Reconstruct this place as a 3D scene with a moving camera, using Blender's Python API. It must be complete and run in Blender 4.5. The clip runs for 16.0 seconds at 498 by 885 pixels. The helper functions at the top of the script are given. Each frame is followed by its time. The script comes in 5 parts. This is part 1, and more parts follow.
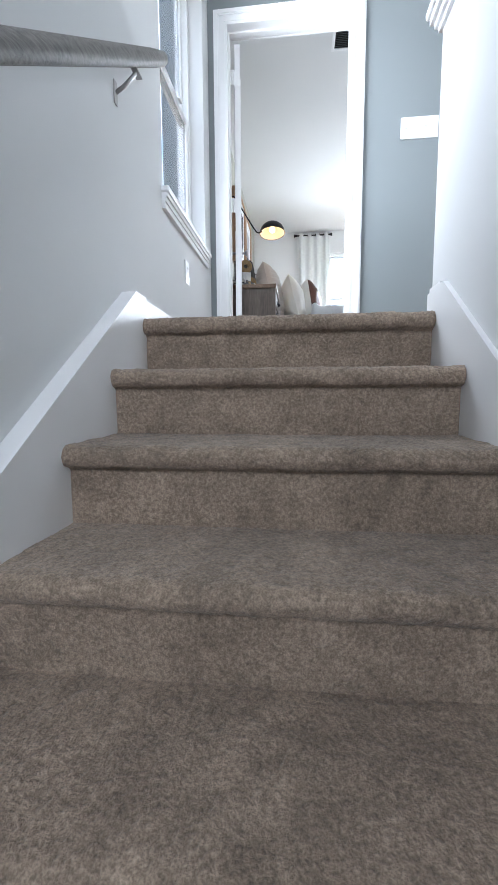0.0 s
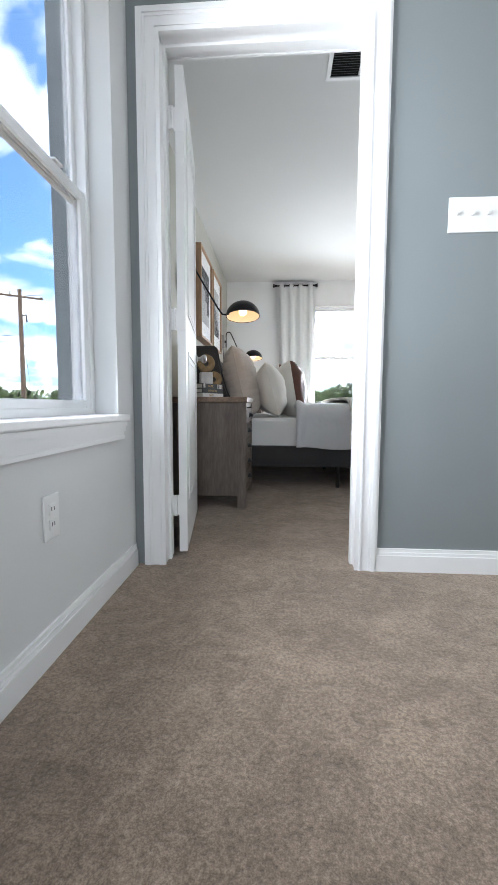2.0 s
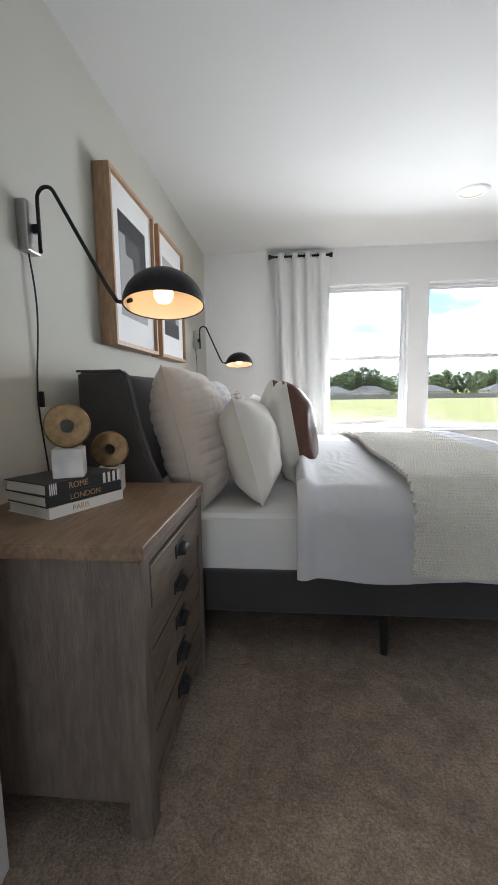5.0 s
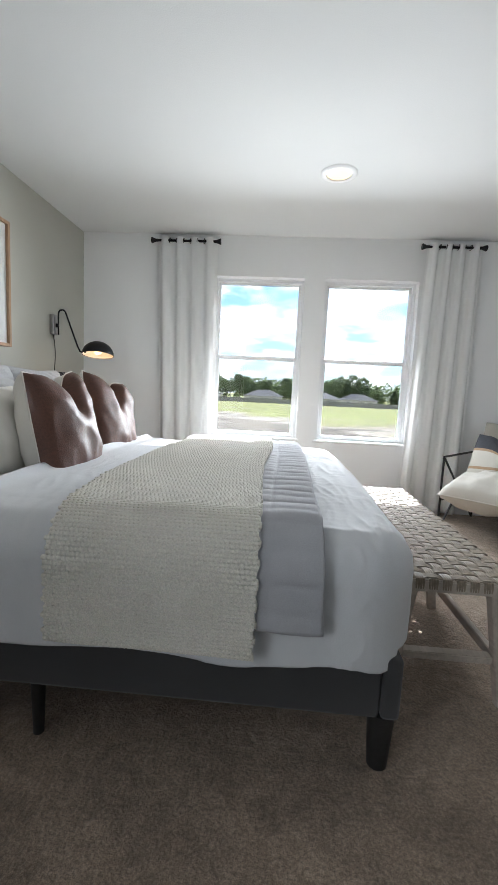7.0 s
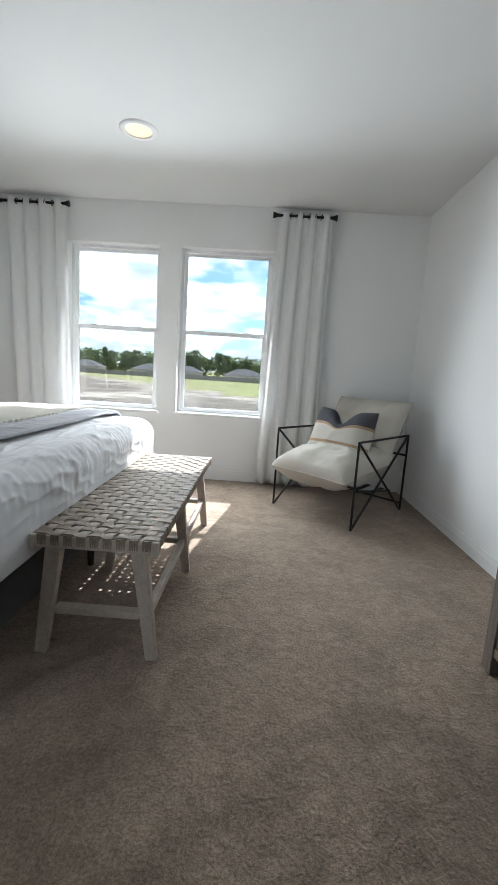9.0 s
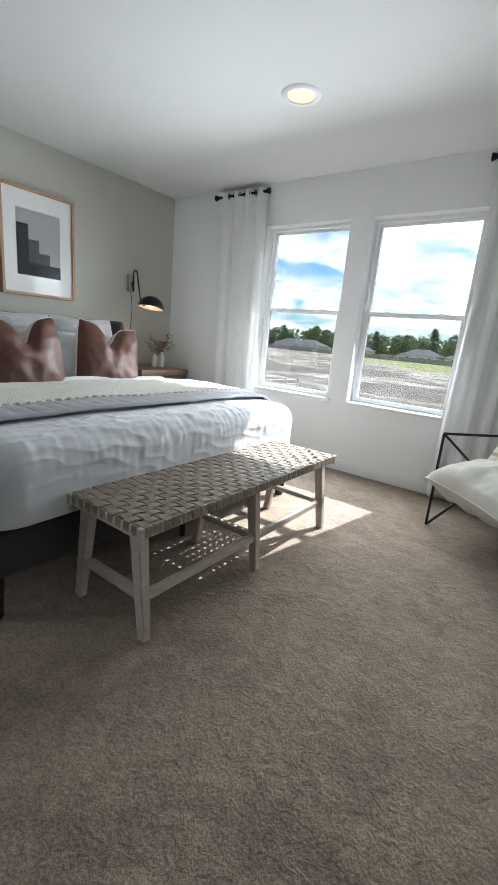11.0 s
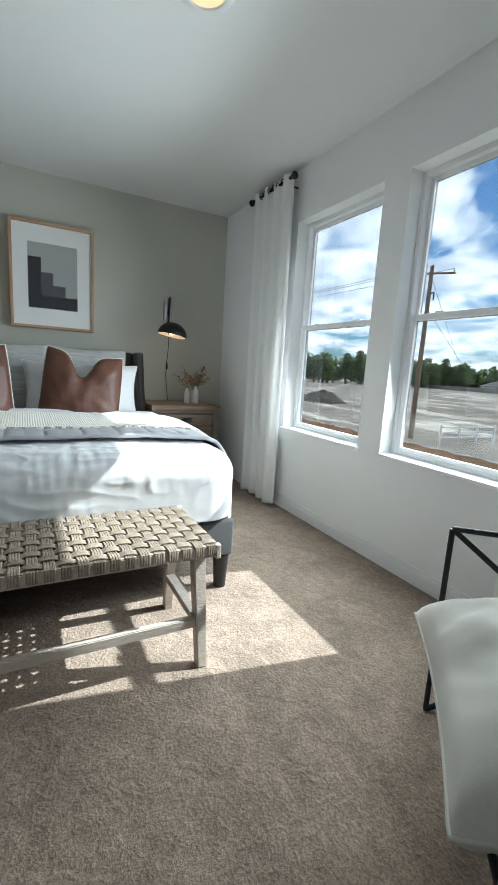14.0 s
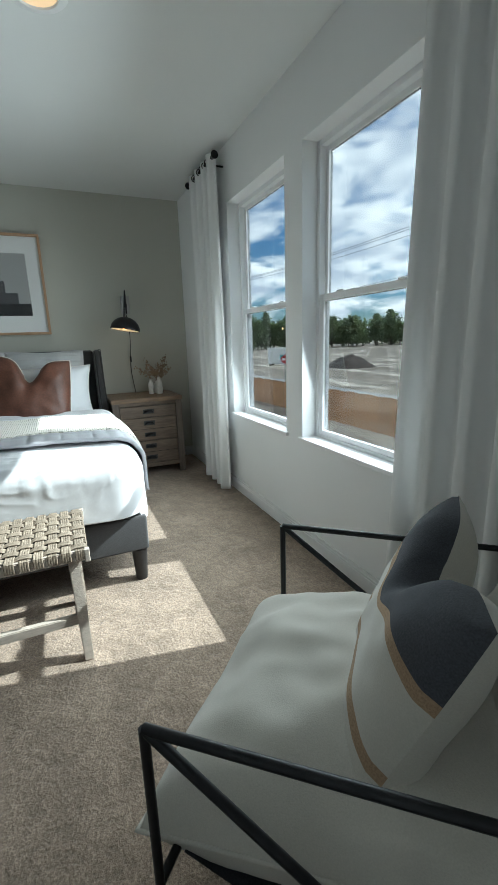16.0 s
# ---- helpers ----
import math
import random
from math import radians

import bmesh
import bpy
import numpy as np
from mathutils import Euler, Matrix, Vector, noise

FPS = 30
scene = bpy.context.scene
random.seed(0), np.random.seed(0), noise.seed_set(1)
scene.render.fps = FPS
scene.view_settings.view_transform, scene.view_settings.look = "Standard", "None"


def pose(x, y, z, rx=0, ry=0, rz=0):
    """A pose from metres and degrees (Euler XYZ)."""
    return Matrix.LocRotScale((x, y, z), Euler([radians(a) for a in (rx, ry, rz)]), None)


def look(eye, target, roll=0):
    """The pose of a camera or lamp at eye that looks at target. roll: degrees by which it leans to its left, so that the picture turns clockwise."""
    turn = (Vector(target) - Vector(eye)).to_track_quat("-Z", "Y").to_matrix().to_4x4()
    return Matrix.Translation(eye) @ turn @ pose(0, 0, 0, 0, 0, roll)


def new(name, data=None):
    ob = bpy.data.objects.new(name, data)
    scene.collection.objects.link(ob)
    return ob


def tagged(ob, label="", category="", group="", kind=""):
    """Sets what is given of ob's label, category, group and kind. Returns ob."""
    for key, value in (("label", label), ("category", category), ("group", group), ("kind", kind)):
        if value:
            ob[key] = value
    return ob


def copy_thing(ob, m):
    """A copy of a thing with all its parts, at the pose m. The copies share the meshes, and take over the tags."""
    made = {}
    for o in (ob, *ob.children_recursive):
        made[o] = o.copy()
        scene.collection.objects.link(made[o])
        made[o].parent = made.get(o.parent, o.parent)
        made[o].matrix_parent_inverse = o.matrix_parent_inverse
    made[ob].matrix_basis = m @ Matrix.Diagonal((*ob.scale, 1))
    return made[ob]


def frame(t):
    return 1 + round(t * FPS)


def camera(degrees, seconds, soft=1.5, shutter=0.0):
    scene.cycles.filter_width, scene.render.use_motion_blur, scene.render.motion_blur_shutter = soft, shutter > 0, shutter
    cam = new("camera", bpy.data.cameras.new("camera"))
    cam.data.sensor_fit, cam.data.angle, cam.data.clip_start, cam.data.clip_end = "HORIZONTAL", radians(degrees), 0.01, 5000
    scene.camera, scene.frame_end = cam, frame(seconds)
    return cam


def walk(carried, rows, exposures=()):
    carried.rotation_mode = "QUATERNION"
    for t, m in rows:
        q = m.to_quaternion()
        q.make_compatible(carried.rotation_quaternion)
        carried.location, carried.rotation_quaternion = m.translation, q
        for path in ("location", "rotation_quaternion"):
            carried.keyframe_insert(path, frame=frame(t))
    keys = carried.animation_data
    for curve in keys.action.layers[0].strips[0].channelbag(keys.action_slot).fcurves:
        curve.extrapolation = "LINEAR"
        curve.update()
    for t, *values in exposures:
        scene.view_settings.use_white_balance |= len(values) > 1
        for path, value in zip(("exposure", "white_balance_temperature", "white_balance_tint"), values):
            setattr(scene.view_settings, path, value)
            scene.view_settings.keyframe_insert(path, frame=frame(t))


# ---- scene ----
cam = camera(61.0, 16.0)
PATH = [
    (0, (0.559, 0.994, -0.263), (0.331, 2.968, -0.49), -0.3),
    (0.5, (0.564, 1.348, 0.018), (0.366, 3.329, -0.168), 0.7),
    (1, (0.542, 1.649, 0.233), (0.358, 3.633, 0.054), 0.7),
    (1.5, (0.542, 1.944, 0.449), (0.381, 3.93, 0.275), 0.2),
    (2, (0.554, 2.22, 0.659), (0.42, 4.208, 0.483), 0.2),
    (2.5, (0.552, 2.466, 0.837), (0.443, 4.449, 0.605), -0.9),
    (3, (0.581, 2.725, 0.963), (0.49, 4.693, 0.618), -0.9),
    (3.2, (0.593, 2.843, 1.003), (0.5, 4.812, 0.662), -1.2),
    (5.3, (0.718, 4.199, 1.048), (0.505, 6.176, 0.832), -0.8),
    (5.5, (0.803, 4.292, 1.058), (0.573, 6.268, 0.858), -0.6),
    (6, (1.085, 4.416, 1.028), (0.838, 6.392, 0.843), 2.3),
    (6.5, (1.385, 4.483, 1.034), (1.196, 6.46, 0.797), 2.5),
    (7, (1.702, 4.522, 1.034), (1.567, 6.504, 0.8), 2.8),
    (7.5, (2.013, 4.561, 0.989), (1.91, 6.542, 0.738), 3.0),
    (8, (2.325, 4.582, 1.005), (2.298, 6.562, 0.73), 3.5),
    (8.2, (2.443, 4.578, 1.0), (2.424, 6.559, 0.727), 3.6),
    (10.3, (3.361, 4.769, 1.062), (2.848, 6.644, 0.59), 3.6),
    (10.5, (3.428, 4.848, 1.06), (2.724, 6.659, 0.586), 4.0),
    (11, (3.533, 5.064, 1.086), (2.402, 6.641, 0.605), 5.2),
    (11.5, (3.575, 5.305, 1.088), (2.16, 6.65, 0.653), 6.6),
    (12, (3.567, 5.62, 1.089), (2.058, 6.869, 0.685), 6.1),
    (12.5, (3.598, 5.95, 1.064), (1.968, 7.047, 0.691), 5.0),
    (13, (3.647, 6.242, 1.051), (1.959, 7.246, 0.673), 4.4),
    (13.5, (3.701, 6.521, 1.031), (2.008, 7.518, 0.662), 4.2),
    (14, (3.762, 6.766, 1.042), (2.027, 7.7, 0.699), 3.6),
    (14.5, (3.802, 7.04, 1.061), (1.96, 7.758, 0.763), 2.6),
    (15, (3.87, 7.221, 1.08), (2.002, 7.871, 0.782), 2.2),
    (15.5, (3.921, 7.315, 1.084), (2.089, 7.978, 0.633), -0.6),
    (16, (4.045, 7.322, 1.161), (2.264, 8.099, 0.69), -1.8),
]

EXPOSURES = [(0.0, 5.3, 5750, 8), (1.0, 5.15, 5900, 8), (2.0, 4.85, 6050, 8), (3.0, 4.5, 6250, 10), (5.3, 4.65, 6150, 9), (8.0, 4.25, 6100, 6), (11.0, 4.15, 6000, 5), (13.0, 4.0, 5900, 2), (15.0, 3.5, 5800, -4), (16.0, 3.4, 5800, -5)]
walk(cam, [(t, look(eye, target, roll)) for t, eye, target, roll in PATH], EXPOSURES)

# ---- world and sun ----
SUN_DIR = Vector((0.18, 1.0, 0.88)).normalized()


def make_world():
    w = bpy.data.worlds.new("sky")
    scene.world = w
    w.use_nodes = True
    nt = w.node_tree
    nt.nodes.clear()
    N = nt.nodes.new
    out = N("ShaderNodeOutputWorld")
    bg = N("ShaderNodeBackground")
    sky = N("ShaderNodeTexSky")
    sky.sky_type = "NISHITA"
    sky.sun_disc = False
    sky.sun_elevation = math.asin(SUN_DIR.z)
    sky.sun_rotation = math.atan2(SUN_DIR.x, SUN_DIR.y)
    geo = N("ShaderNodeTexCoord")
    sep = N("ShaderNodeSeparateXYZ")
    nt.links.new(geo.outputs["Generated"], sep.inputs[0])
    up = N("ShaderNodeMath")
    up.operation = "MAXIMUM"
    nt.links.new(sep.outputs["Z"], up.inputs[0])
    up.inputs[1].default_value = 0.0
    lift = N("ShaderNodeMath")
    lift.operation = "ADD"
    nt.links.new(up.outputs[0], lift.inputs[0])
    lift.inputs[1].default_value = 0.24
    div = N("ShaderNodeVectorMath")
    div.operation = "DIVIDE"
    comb = N("ShaderNodeCombineXYZ")
    for i in range(3):
        nt.links.new(lift.outputs[0], comb.inputs[i])
    nt.links.new(geo.outputs["Generated"], div.inputs[0])
    nt.links.new(comb.outputs[0], div.inputs[1])
    mp = N("ShaderNodeMapping")
    mp.inputs["Scale"].default_value = (1.0, 1.1, 1.0)
    nt.links.new(div.outputs[0], mp.inputs[0])
    n1 = N("ShaderNodeTexNoise")
    n1.inputs["Scale"].default_value = 2.3
    n1.inputs["Detail"].default_value = 9
    n1.inputs["Roughness"].default_value = 0.56
    n1.inputs["Distortion"].default_value = 0.35
    nt.links.new(mp.outputs[0], n1.inputs["Vector"])
    ramp = N("ShaderNodeValToRGB")
    ramp.color_ramp.elements[0].position = 0.385
    ramp.color_ramp.elements[1].position = 0.515
    nt.links.new(n1.outputs["Fac"], ramp.inputs[0])
    n2 = N("ShaderNodeTexNoise")
    n2.inputs["Scale"].default_value = 3.6
    n2.inputs["Detail"].default_value = 6
    nt.links.new(mp.outputs[0], n2.inputs["Vector"])
    cloud = N("ShaderNodeValToRGB")
    cloud.color_ramp.elements[0].position = 0.36
    cloud.color_ramp.elements[0].color = (2.2, 2.45, 2.95, 1)
    cloud.color_ramp.elements[1].position = 0.60
    cloud.color_ramp.elements[1].color = (4.5, 4.6, 4.75, 1)
    nt.links.new(n2.outputs["Fac"], cloud.inputs[0])
    mix = N("ShaderNodeMix")
    mix.data_type = "RGBA"
    nt.links.new(ramp.outputs[0], mix.inputs["Factor"])
    boost = N("ShaderNodeVectorMath")
    boost.operation = "MULTIPLY"
    boost.inputs[1].default_value = (0.17, 0.25, 0.33)
    nt.links.new(sky.outputs[0], boost.inputs[0])
    nt.links.new(boost.outputs[0], mix.inputs[6])
    nt.links.new(cloud.outputs[0], mix.inputs[7])
    nt.links.new(mix.outputs[2], bg.inputs["Color"])
    bg.inputs["Strength"].default_value = SKY_STRENGTH
    nt.links.new(bg.outputs[0], out.inputs[0])


SKY_STRENGTH = 0.11
make_world()
sun = new("sun", bpy.data.lights.new("sun", "SUN"))
sun.data.energy = 0.77
sun.data.angle = radians(0.5)
sun.data.color = (1.0, 0.98, 0.965)
sun.matrix_world = look(SUN_DIR * 60, (0, 0, 0))


def daylight_lamp(name, eye, target, width, height, power, spread=180):
    """Area lamp added in an opening to stand in for sky light."""
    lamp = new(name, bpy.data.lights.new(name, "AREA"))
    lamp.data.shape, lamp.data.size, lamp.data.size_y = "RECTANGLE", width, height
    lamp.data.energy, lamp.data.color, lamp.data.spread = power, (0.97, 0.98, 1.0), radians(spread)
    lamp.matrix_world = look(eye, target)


# fill lamp for the stairs, in an added opening out of view
daylight_lamp("stair_fill_lamp", (0.95, -2.62, 1.4), (0.75, 0.0, 0.6), 1.5, 1.5, 3.0, 150)
# lamps added in the window openings to brighten hall and bedroom
daylight_lamp("hall_window_sky_lamp", (-0.02, 3.31, 1.35), (0.98, 3.31, 1.30), 0.80, 1.40, 1.25, 140)
daylight_lamp("window_sky_lamp", (1.48, 8.535, 1.15), (1.48, 7.535, 0.88), 0.72, 1.05, 1.75, 150)
daylight_lamp("window_sky_lamp", (2.44, 8.535, 1.15), (2.44, 7.535, 0.88), 0.72, 1.05, 1.75, 150)


# ---- materials ----
def mat(name, color, rough=0.6, metal=0.0, grain=0.0, grain_scale=60.0, stain=0.0, stain_scale=3.0, bump=0.0,
        bump_scale=120.0, sheen=0.0, mottle=0.0, mottle_scale=30.0, random_value=0.0, stretch=(1, 1, 1), coat=0.0, subsurface=0.0, spec=0.5):
    m = bpy.data.materials.new(name)
    m.use_nodes = True
    nt = m.node_tree
    b = nt.nodes["Principled BSDF"]
    L, N = nt.links.new, nt.nodes.new
    b.inputs["Roughness"].default_value = rough
    b.inputs["Metallic"].default_value = metal
    b.inputs["Sheen Weight"].default_value = sheen
    b.inputs["Coat Weight"].default_value = coat
    b.inputs["Specular IOR Level"].default_value = spec
    tc = N("ShaderNodeTexCoord")
    mp = N("ShaderNodeMapping")
    mp.inputs["Scale"].default_value = stretch
    L(tc.outputs["Object"], mp.inputs[0])
    value = None

    def noise_tex(scale, detail=4):
        t = N("ShaderNodeTexNoise")
        t.inputs["Scale"].default_value = scale
        t.inputs["Detail"].default_value = detail
        L(mp.outputs[0], t.inputs["Vector"])
        return t.outputs["Fac"]

    def ranged(socket, amount):
        r = N("ShaderNodeMapRange")
        r.inputs["From Min"].default_value, r.inputs["From Max"].default_value = 0.3, 0.7
        r.inputs["To Min"].default_value, r.inputs["To Max"].default_value = 1 - amount, 1 + amount
        L(socket, r.inputs["Value"])
        return r.outputs[0]

    def times(a, c):
        if a is None:
            return c
        q = N("ShaderNodeMath")
        q.operation = "MULTIPLY"
        L(a, q.inputs[0])
        L(c, q.inputs[1])
        return q.outputs[0]

    if grain:
        value = times(value, ranged(noise_tex(grain_scale, 5), grain))
    if stain:
        value = times(value, ranged(noise_tex(stain_scale, 3), stain))
    if mottle:
        value = times(value, ranged(noise_tex(mottle_scale, 3), mottle))
    if random_value:
        oi = N("ShaderNodeObjectInfo")
        r = N("ShaderNodeMapRange")
        r.inputs["To Min"].default_value, r.inputs["To Max"].default_value = 1 - random_value, 1 + random_value
        L(oi.outputs["Random"], r.inputs["Value"])
        value = times(value, r.outputs[0])
    if value is None:
        b.inputs["Base Color"].default_value = (*color, 1)
    else:
        v = N("ShaderNodeVectorMath")
        v.operation = "SCALE"
        v.inputs[0].default_value = color
        L(value, v.inputs["Scale"])
        L(v.outputs[0], b.inputs["Base Color"])
    if bump:
        bp = N("ShaderNodeBump")
        bp.inputs["Strength"].default_value = min(1.0, bump)
        bp.inputs["Distance"].default_value = 0.6 / bump_scale
        L(noise_tex(bump_scale, 4), bp.inputs["Height"])
        L(bp.outputs[0], b.inputs["Normal"])
    return m


def carpet_material():
    """Cut pile: fibres, tufts, leaning clumps and brushed patches."""
    m = bpy.data.materials.new("carpet_taupe")
    m.use_nodes = True
    nt = m.node_tree
    b = nt.nodes["Principled BSDF"]
    L, N = nt.links.new, nt.nodes.new
    b.inputs["Roughness"].default_value = 1.0
    b.inputs["Sheen Weight"].default_value = 0.15
    b.inputs["Specular IOR Level"].default_value = 0.08
    tc = N("ShaderNodeTexCoord")
    value, height = None, None
    for scale, detail, warp, tone, lift in ((330.0, 2, 0.0, 0.22, 0.15), (120.0, 3, 0.2, 0.24, 0.34), (36.0, 3, 0.8, 0.12, 0.60), (9.0, 3, 1.5, 0.12, 0.70), (2.1, 2, 1.5, 0.14, 0.0)):
        t = N("ShaderNodeTexNoise")
        t.inputs["Scale"].default_value, t.inputs["Detail"].default_value, t.inputs["Distortion"].default_value = scale, detail, warp
        L(tc.outputs["Object"], t.inputs["Vector"])
        r = N("ShaderNodeMapRange")
        r.inputs["From Min"].default_value, r.inputs["From Max"].default_value = 0.34, 0.66
        r.inputs["To Min"].default_value, r.inputs["To Max"].default_value = 1 - tone, 1 + tone
        L(t.outputs["Fac"], r.inputs["Value"])
        h = N("ShaderNodeMath")
        h.operation = "MULTIPLY"
        h.inputs[1].default_value = lift
        L(t.outputs["Fac"], h.inputs[0])
        if value is None:
            value, height = r.outputs[0], h.outputs[0]
            continue
        q, p = N("ShaderNodeMath"), N("ShaderNodeMath")
        q.operation, p.operation = "MULTIPLY", "ADD"
        L(value, q.inputs[0])
        L(r.outputs[0], q.inputs[1])
        L(height, p.inputs[0])
        L(h.outputs[0], p.inputs[1])
        value, height = q.outputs[0], p.outputs[0]
    v = N("ShaderNodeVectorMath")
    v.operation = "SCALE"
    v.inputs[0].default_value = (0.276, 0.214, 0.163)
    L(value, v.inputs["Scale"])
    L(v.outputs[0], b.inputs["Base Color"])
    bp = N("ShaderNodeBump")
    bp.inputs["Strength"].default_value = 0.75
    bp.inputs["Distance"].default_value = 0.016
    L(height, bp.inputs["Height"])
    L(bp.outputs[0], b.inputs["Normal"])
    return m


def emissive(name, color, strength):
    m = bpy.data.materials.new(name)
    m.use_nodes = True
    b = m.node_tree.nodes["Principled BSDF"]
    b.inputs["Base Color"].default_value = (*color, 1)
    b.inputs["Emission Color"].default_value = (*color, 1)
    b.inputs["Emission Strength"].default_value = strength
    return m


def glass_material(name, tint, gloss=0.03):
    m = bpy.data.materials.new(name)
    m.use_nodes = True
    nt = m.node_tree
    nt.nodes.clear()
    out, mixer = nt.nodes.new("ShaderNodeOutputMaterial"), nt.nodes.new("ShaderNodeMixShader")
    tr, gl = nt.nodes.new("ShaderNodeBsdfTransparent"), nt.nodes.new("ShaderNodeBsdfGlossy")
    lw, pw, sc = nt.nodes.new("ShaderNodeLayerWeight"), nt.nodes.new("ShaderNodeMath"), nt.nodes.new("ShaderNodeMath")
    pw.operation, sc.operation = "POWER", "MULTIPLY_ADD"
    pw.inputs[1].default_value = 4.0
    sc.inputs[1].default_value, sc.inputs[2].default_value = 4 * gloss, gloss
    nt.links.new(lw.outputs["Facing"], pw.inputs[0])
    nt.links.new(pw.outputs[0], sc.inputs[0])
    tr.inputs[0].default_value = (*tint, 1)
    gl.inputs["Roughness"].default_value = 0.0
    nt.links.new(sc.outputs[0], mixer.inputs[0])
    nt.links.new(tr.outputs[0], mixer.inputs[1])
    nt.links.new(gl.outputs[0], mixer.inputs[2])
    nt.links.new(mixer.outputs[0], out.inputs[0])
    return m


PAINT_WHITE = mat("wall_paint_white", (0.84, 0.845, 0.845), 0.75, stain=0.02, stain_scale=1.2, bump=0.12, bump_scale=260)
PAINT_ACCENT = mat("wall_paint_sage_grey", (0.49, 0.485, 0.43), 0.75, stain=0.03, stain_scale=1.5, bump=0.12, bump_scale=260)
PAINT_HALL = mat("wall_paint_light_grey", (0.68, 0.685, 0.68), 0.75, stain=0.03, stain_scale=1.2, bump=0.12, bump_scale=260)
# Grey wall paint with the hall window's bluish light mixed into its colour.
PAINT_GREY = mat("wall_paint_grey_blue_cast", (0.215, 0.235, 0.243), 0.75, stain=0.03, stain_scale=1.2, bump=0.12, bump_scale=260)
PAINT_CEILING = mat("ceiling_paint", (0.75, 0.755, 0.745), 0.85, stain=0.02, stain_scale=1.0, bump=0.2, bump_scale=180)
TRIM = mat("trim_gloss_white", (0.82, 0.82, 0.82), 0.35, stain=0.02, stain_scale=4)
VINYL = mat("window_vinyl", (0.82, 0.825, 0.83), 0.4)
CARPET = carpet_material()
# Dark tint added to bring the bright outdoors down to room level.
GLASS = glass_material("window_dim_glass", (0.448, 0.45, 0.452), 0.03)
HALL_GLASS = glass_material("hall_window_dim_glass", (0.42, 0.422, 0.424), 0.02)
METAL_BLACK = mat("black_metal", (0.02, 0.02, 0.022), 0.45, metal=0.6, grain=0.2)
NICKEL = mat("brushed_nickel", (0.42, 0.41, 0.40), 0.3, metal=1.0)


# ---- mesh helpers ----
def bm_box(x0, y0, z0, x1, y1, z1, bm=None, bevel=0.0):
    own = bmesh.new()
    bmesh.ops.create_cube(own, size=1, matrix=Matrix.LocRotScale(((x0 + x1) / 2, (y0 + y1) / 2, (z0 + z1) / 2), None, (abs(x1 - x0), abs(y1 - y0), abs(z1 - z0))))
    if bevel:
        bmesh.ops.bevel(own, geom=own.edges[:], offset=bevel, segments=2, affect="EDGES", profile=0.5)
    return merged(bm, own)


def merged(bm, own):
    if bm is None:
        return own
    me = bpy.data.meshes.new("scratch")
    own.to_mesh(me)
    own.free()
    bm.from_mesh(me)
    bpy.data.meshes.remove(me)
    return bm


def bm_tube(points, radius, bm=None, sides=10, closed=False):
    """A round bar through the points."""
    own = bmesh.new()
    pts = [Vector(p) for p in points]
    rings, count = [], len(pts)
    ref = Vector((0.13, 0.27, 0.95)).normalized()
    for i, p in enumerate(pts):
        a, b = pts[max(i - 1, 0)], pts[min(i + 1, count - 1)]
        if closed:
            a, b = pts[(i - 1) % count], pts[(i + 1) % count]
        d = (b - a).normalized()
        side = d.cross(ref)
        if side.length < 0.05:
            side = d.cross(Vector((1, 0, 0)))
        side.normalize()
        top = side.cross(d)
        r = radius[i] if isinstance(radius, (list, tuple)) else radius
        rings.append([own.verts.new(p + r * (math.cos(2 * math.pi * k / sides) * side + math.sin(2 * math.pi * k / sides) * top)) for k in range(sides)])
    for i in range(count if closed else count - 1):
        q, w = rings[i], rings[(i + 1) % count]
        for k in range(sides):
            own.faces.new((q[k], q[(k + 1) % sides], w[(k + 1) % sides], w[k]))
    if not closed:
        own.faces.new(rings[0])
        own.faces.new(rings[-1][::-1])
    bmesh.ops.recalc_face_normals(own, faces=own.faces)
    return merged(bm, own)


def bm_lathe(profile, centre=(0, 0, 0), sides=32, bm=None, axis="Z"):
    """A turned shape; the profile is a list of (radius, height)."""
    own = bmesh.new()
    rings = []
    for r, h in profile:
        if r < 1e-5:
            rings.append([own.verts.new((0, 0, h))])
        else:
            rings.append([own.verts.new((r * math.cos(2 * math.pi * k / sides), r * math.sin(2 * math.pi * k / sides), h)) for k in range(sides)])
    for a, b in zip(rings, rings[1:]):
        for k in range(sides):
            q = [a[k % len(a)], a[(k + 1) % len(a)], b[(k + 1) % len(b)], b[k % len(b)]]
            q = list(dict.fromkeys(q))
            if len(q) > 2:
                own.faces.new(q)
    bmesh.ops.recalc_face_normals(own, faces=own.faces)
    turn = {"Z": Matrix(), "X": Matrix.Rotation(radians(90), 4, "Y"), "Y": Matrix.Rotation(radians(-90), 4, "X")}[axis]
    bmesh.ops.transform(own, matrix=Matrix.Translation(centre) @ turn, verts=own.verts)
    return merged(bm, own)


def bm_prism(outline, depth, matrix, bm=None):
    """The outline (x, y) pushed out by depth along z, then placed by the matrix."""
    own = bmesh.new()
    low = [own.verts.new((x, y, 0)) for x, y in outline]
    high = [own.verts.new((x, y, depth)) for x, y in outline]
    own.faces.new(low[::-1])
    own.faces.new(high)
    for i in range(len(low)):
        j = (i + 1) % len(low)
        own.faces.new((low[i], low[j], high[j], high[i]))
    bmesh.ops.recalc_face_normals(own, faces=own.faces)
    bmesh.ops.transform(own, matrix=matrix, verts=own.verts)
    return merged(bm, own)


